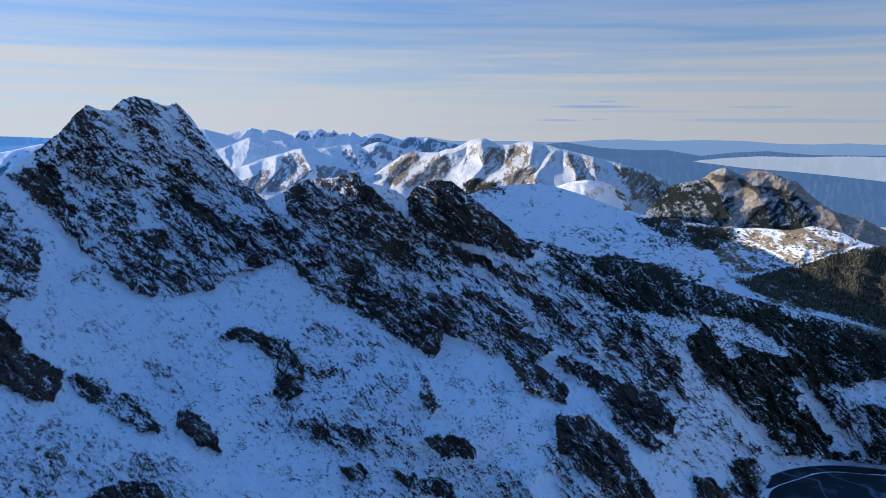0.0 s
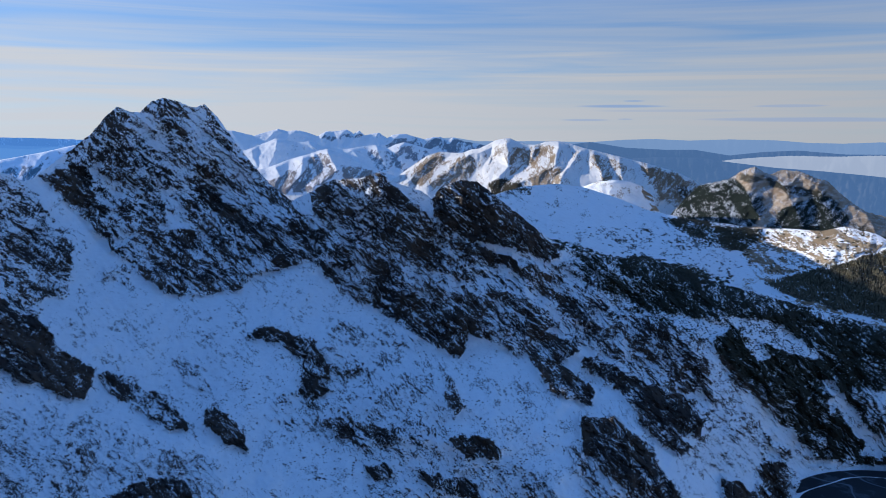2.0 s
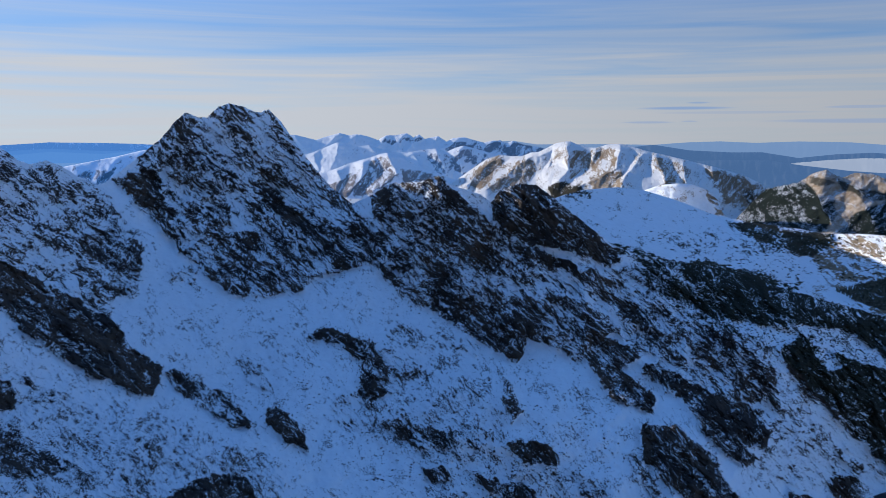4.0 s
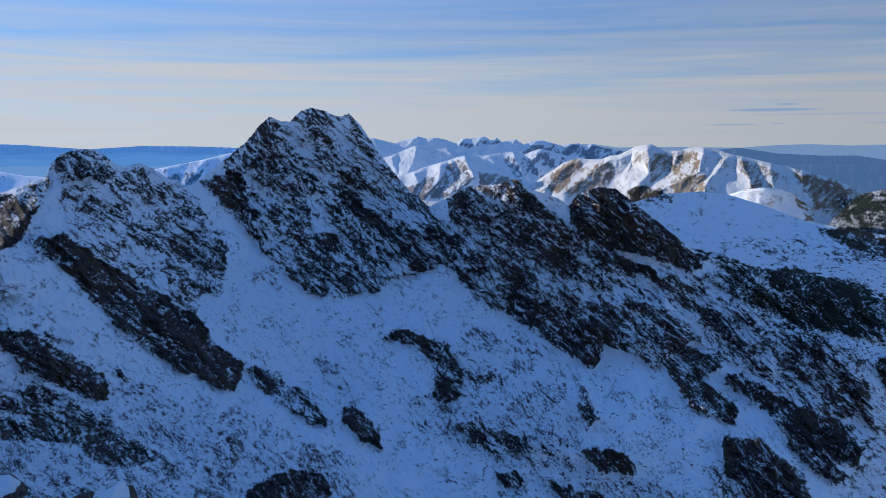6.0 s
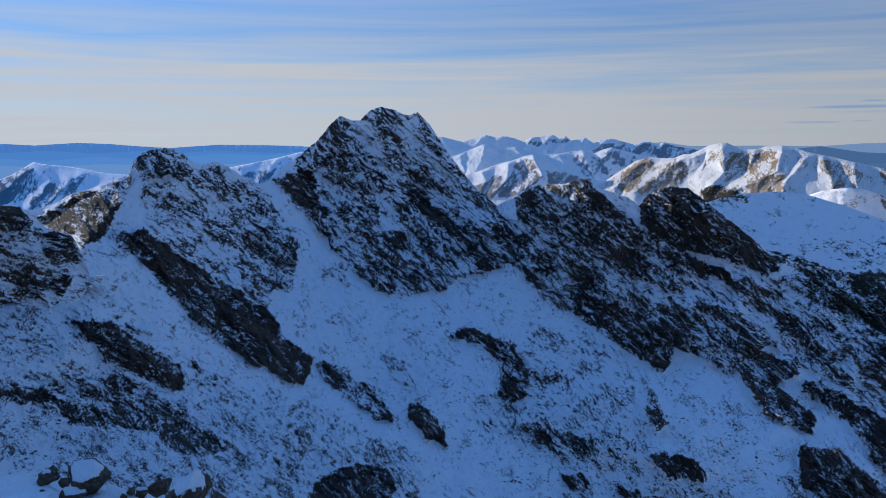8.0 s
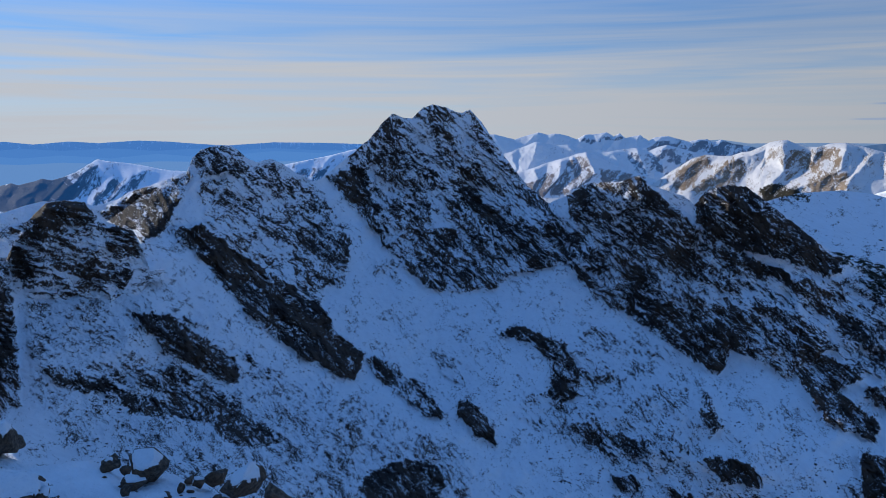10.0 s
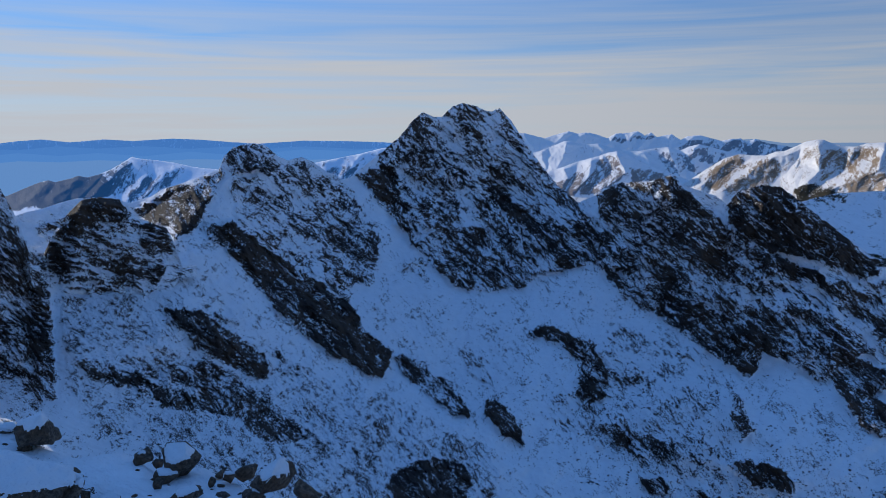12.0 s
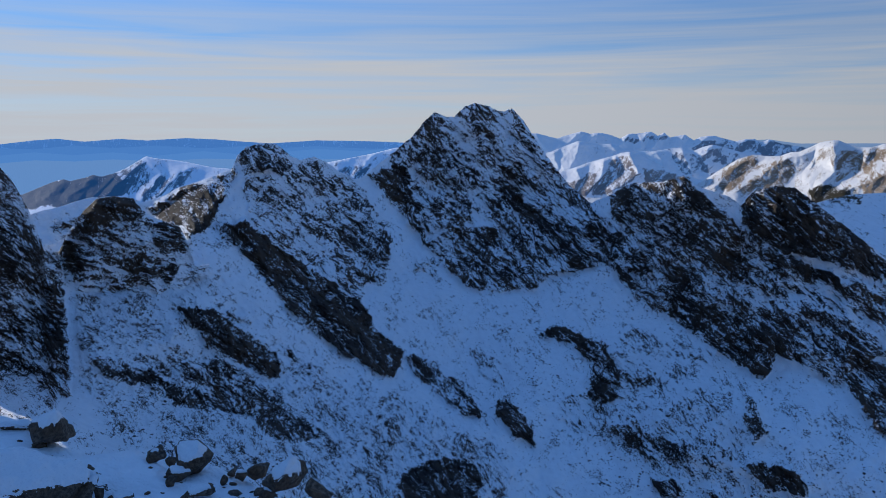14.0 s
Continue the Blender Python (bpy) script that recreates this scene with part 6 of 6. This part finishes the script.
behind = [(r, EYE - 1.7 - 0.25 * max(0, r - 2) ** 1.25) for r in (0.2, 2, 4, 8, 16, 30, 60, 120, 200)]
ring("summit_back", [p[0] for p in behind], [p[1] for p in behind], SUMMIT, "snow and stones sloping away behind the summit", 60, 280, 60, 30, 0.05, bare=0.2)


# ---- boulders at the edge of the summit ----
def boulder_material(name):
    m, nt, bsdf = nodes_of(name)
    big, small = tex_noise(nt, 3.0, 6.0, 0.65), tex_noise(nt, 24.0, 6.0, 0.7)
    stone = ramp(nt, small, [(0.3, (0.016, 0.013, 0.009)), (0.48, (0.07, 0.055, 0.037)), (0.7, (0.27, 0.215, 0.145))])
    rust = ramp(nt, small, [(0.3, (0.018, 0.012, 0.007)), (0.72, (0.16, 0.11, 0.06))])
    base = mixc(nt, step(nt, big, 0.45, 0.62), stone, rust)
    base = mixc(nt, step(nt, mathn(nt, "ADD", big, mathn(nt, "MULTIPLY", small, 0.5)), 0.62, 0.5), base, (0.03, 0.03, 0.028))
    nt.links.new(base, bsdf.inputs["Base Color"])
    bsdf.inputs["Roughness"].default_value = 0.85
    bp = nt.nodes.new("ShaderNodeBump")
    bp.inputs["Strength"].default_value, bp.inputs["Distance"].default_value = 1.0, 0.06
    nt.links.new(mathn(nt, "ADD", big, mathn(nt, "MULTIPLY", small, 0.5)), bp.inputs["Height"])
    nt.links.new(bp.outputs[0], bsdf.inputs["Normal"])
    return m


def snow_material(name):
    m, nt, bsdf = nodes_of(name)
    big, small = tex_noise(nt, 4.0, 5.0, 0.55), tex_noise(nt, 45.0, 4.0, 0.7)
    nt.links.new(ramp(nt, small, [(0.25, (0.62, 0.65, 0.68)), (0.42, (0.78, 0.80, 0.83)), (0.7, (0.82, 0.84, 0.86))]), bsdf.inputs["Base Color"])
    bsdf.inputs["Roughness"].default_value = 0.75
    bp = nt.nodes.new("ShaderNodeBump")
    bp.inputs["Strength"].default_value, bp.inputs["Distance"].default_value = 0.6, 0.03
    nt.links.new(mathn(nt, "ADD", big, mathn(nt, "MULTIPLY", small, 0.3)), bp.inputs["Height"])
    nt.links.new(bp.outputs[0], bsdf.inputs["Normal"])
    return m


STONE, CRUST = boulder_material("lichen_granite"), snow_material("crusted_snow")


def part(name, bm, material, parent, label=""):
    me = bpy.data.meshes.new(name)
    bm.to_mesh(me)
    bm.free()
    me.materials.append(material)
    ob = new(name, me)
    ob.parent = parent
    return tagged(ob, label)


def boulder(bearing, dip, dist, size, turn, lean, seed, cap, label, rim_from=0.60):
    """An angular block: a box of broken corners, roughened, with crusted snow on its flatter top."""
    rng = random.Random(seed)
    bm = bmesh.new()
    for _ in range(15):
        d = Vector((rng.gauss(0, 1), rng.gauss(0, 1), rng.gauss(0, 1))).normalized()
        k = max(abs(d.x), abs(d.y), abs(d.z)) ** 0.75
        bm.verts.new([c / k * (0.5 + rng.uniform(-0.06, 0.06)) * h for c, h in zip(d, size)])
    bmesh.ops.convex_hull(bm, input=bm.verts)
    bmesh.ops.delete(bm, geom=[v for v in bm.verts if not v.link_faces], context="VERTS")
    bmesh.ops.triangulate(bm, faces=bm.faces)
    for _ in range(6):
        bmesh.ops.subdivide_edges(bm, edges=[e for e in bm.edges if e.calc_length() > 0.022], cuts=1)
        bmesh.ops.triangulate(bm, faces=bm.faces)
    bm.normal_update()
    big = max(size)
    b, e = radians(bearing), radians(dip)
    place = Vector((dist * math.sin(b), dist * math.cos(b), EYE + dist * math.tan(e)))
    turned = pose(0, 0, 0, -lean[0], lean[1], turn - bearing)
    flat = [turned.to_3x3() @ (v.normal * 0.6 + Vector((v.co.x / size[0], v.co.y / size[1], v.co.z / size[2])).normalized() * 0.4) for v in bm.verts]
    home = [v.co.copy() for v in bm.verts]
    for v in bm.verts:
        p = v.co * 3.0 + Vector((seed * 3.1, 0, 0))
        crack = abs(noise.noise(p * 0.8))
        v.co += v.normal * (0.035 * big * noise.fractal(p, 0.8, 2.2, 3) + 0.006 * noise.fractal(p * 6, 0.7, 2.0, 4) - 0.04 * big * max(0, 0.12 - crack) / 0.12)
    bm.transform(turned)
    bm.normal_update()
    bm.verts.index_update()
    top = bmesh.new()
    if cap > 0:
        keep, made = {}, {}
        for v in bm.verts:
            q = flat[v.index].z + 0.16 * noise.fractal(v.co * 3 + Vector((seed, 7, 0)), 0.7, 2, 4) + 0.1 * (v.normal.z - flat[v.index].z)
            rim = max(abs(home[v.index].x) / size[0], abs(home[v.index].y) / size[1]) * 2
            keep[v] = q - (1.0 - cap) - 0.75 * min(1.0, max(0.0, (rim - rim_from) / 0.25))
        for f in bm.faces:
            if all(keep[v] > 0 for v in f.verts):
                for v in f.verts:
                    if v not in made:
                        depth = 0.018 * min(1, keep[v] / 0.3) ** 0.7
                        made[v] = top.verts.new(v.co + Vector((0, 0, depth)) + v.normal * 0.002)
                if top.faces.get([made[v] for v in f.verts]) is None:
                    top.faces.new([made[v] for v in f.verts])
        rim = [e for e in top.edges if e.is_boundary]
        low = bmesh.ops.extrude_edge_only(top, edges=rim)
        for v in [g for g in low["geom"] if isinstance(g, bmesh.types.BMVert)]:
            v.co.z -= 0.03
    for f in top.faces:
        f.smooth = True
    thing = new("boulder", None)
    thing.location = place
    tagged(thing, label, "rock", group="boulders on the summit edge")
    part("stone", bm, STONE, thing)
    if len(top.faces):
        part("snow_cap", top, CRUST, thing, "crusted snow lying on the stone")
    else:
        top.free()
    return thing


boulder(-54.38, -22.29, 7.60, (1.30, 0.78, 0.44), 10, (-28, 10), 3, 0.88, "broad snow-crusted slab with a dark rock rim", rim_from=0.66)
boulder(-53.09, -19.26, 9.33, (0.52, 0.44, 0.54), 20, (-40, 8), 5, 0.60, "squat dark boulder with snow on its face")
boulder(-55.23, -18.87, 9.89, (0.46, 0.19, 0.11), 0, (-6, 6), 8, 0.60, "low flat rock ledge capped with snow")
boulder(-53.99, -19.35, 9.70, (0.13, 0.12, 0.10), 30, (-6, 6), 9, 0.00, "dark stone under the snow ledge")
boulder(-44.13, -22.79, 7.99, (0.39, 0.34, 0.32), -15, (-30, 10), 11, 0.70, "angular dark boulder with a snow patch")
boulder(-46.47, -22.28, 8.41, (0.23, 0.18, 0.14), 30, (-10, -8), 14, 0.10, "small brown stone half sunk in snow")
boulder(-45.48, -22.68, 8.25, (0.12, 0.10, 0.13), 10, (-10, -18), 16, 0.00, "pale chip of granite leaning on the boulder")
boulder(-44.94, -23.66, 7.83, (0.29, 0.18, 0.14), 10, (-14, 0), 34, 0.40, "low stone crusted with snow")
boulder(-45.57, -24.09, 7.62, (0.10, 0.08, 0.15), 20, (-10, 0), 55, 0.00, "dark upright chip of rock in the snow")
boulder(-37.38, -24.75, 7.09, (0.42, 0.35, 0.34), 10, (-24, 4), 21, 0.74, "large split boulder with snow on top")
boulder(-39.34, -23.95, 7.63, (0.23, 0.18, 0.19), 35, (-6, -38), 17, 0.00, "tilted brown slab of bare granite")
boulder(-40.57, -24.20, 7.60, (0.14, 0.13, 0.12), 15, (-8, 0), 27, 0.55, "small stone with a snow crown")
boulder(-41.23, -24.02, 7.75, (0.12, 0.09, 0.06), 50, (-10, 0), 57, 0.00, "low dark stone beside the crowned one")
boulder(-34.95, -25.87, 6.75, (0.26, 0.22, 0.23), -20, (-8, 10), 24, 0.00, "bare lichen-brown boulder beside the split rock")
boulder(-50.45, -23.95, 7.66, (0.10, 0.08, 0.18), 40, (0, -16), 31, 0.00, "dark pointed stone in the snow")
boulder(-48.81, -24.53, 7.52, (0.32, 0.14, 0.08), 0, (-10, 4), 37, 0.40, "flat stone mostly under snow")
boulder(-43.74, -25.02, 7.27, (0.32, 0.15, 0.12), 25, (-12, 0), 41, 0.40, "small block with snow in its cracks")
boulder(-41.87, -24.43, 7.52, (0.08, 0.07, 0.11), 5, (-10, 0), 43, 0.00, "thin dark stone standing in the snow")
boulder(-38.57, -25.63, 7.01, (0.19, 0.14, 0.11), -10, (-10, 8), 47, 0.20, "brown stone at the edge of the drop")
boulder(-53.80, -20.36, 9.29, (0.15, 0.10, 0.08), 0, (-10, 0), 53, 0.00, "flat pale stone on the slab's edge")

rng = np.random.RandomState(61)
chips = np.concatenate([pick(summit, [(-57.48, -17.84), (-53.68, -19.81), (-51.41, -22.21), (-48.44, -22.09), (-45.48, -24.10), (-40.23, -24.96), (-32.53, -27.90), (-32.58, -29.57), (-56.26, -25.91)], 45, 62), pick(summit, [(-47.71, -22.47), (-45.08, -23.97), (-40.22, -24.78), (-37.74, -26.17), (-45.18, -25.63)], 25, 63)])
scatter("summit_stones", chips, rng.uniform(0.3, 1.0, len(chips)) ** 4 * 0.1 + 0.02, DOME, DOME_TRIS, STONE, "small broken stones poking out of the summit snow", "stones", 64, 0.5, 0.3)
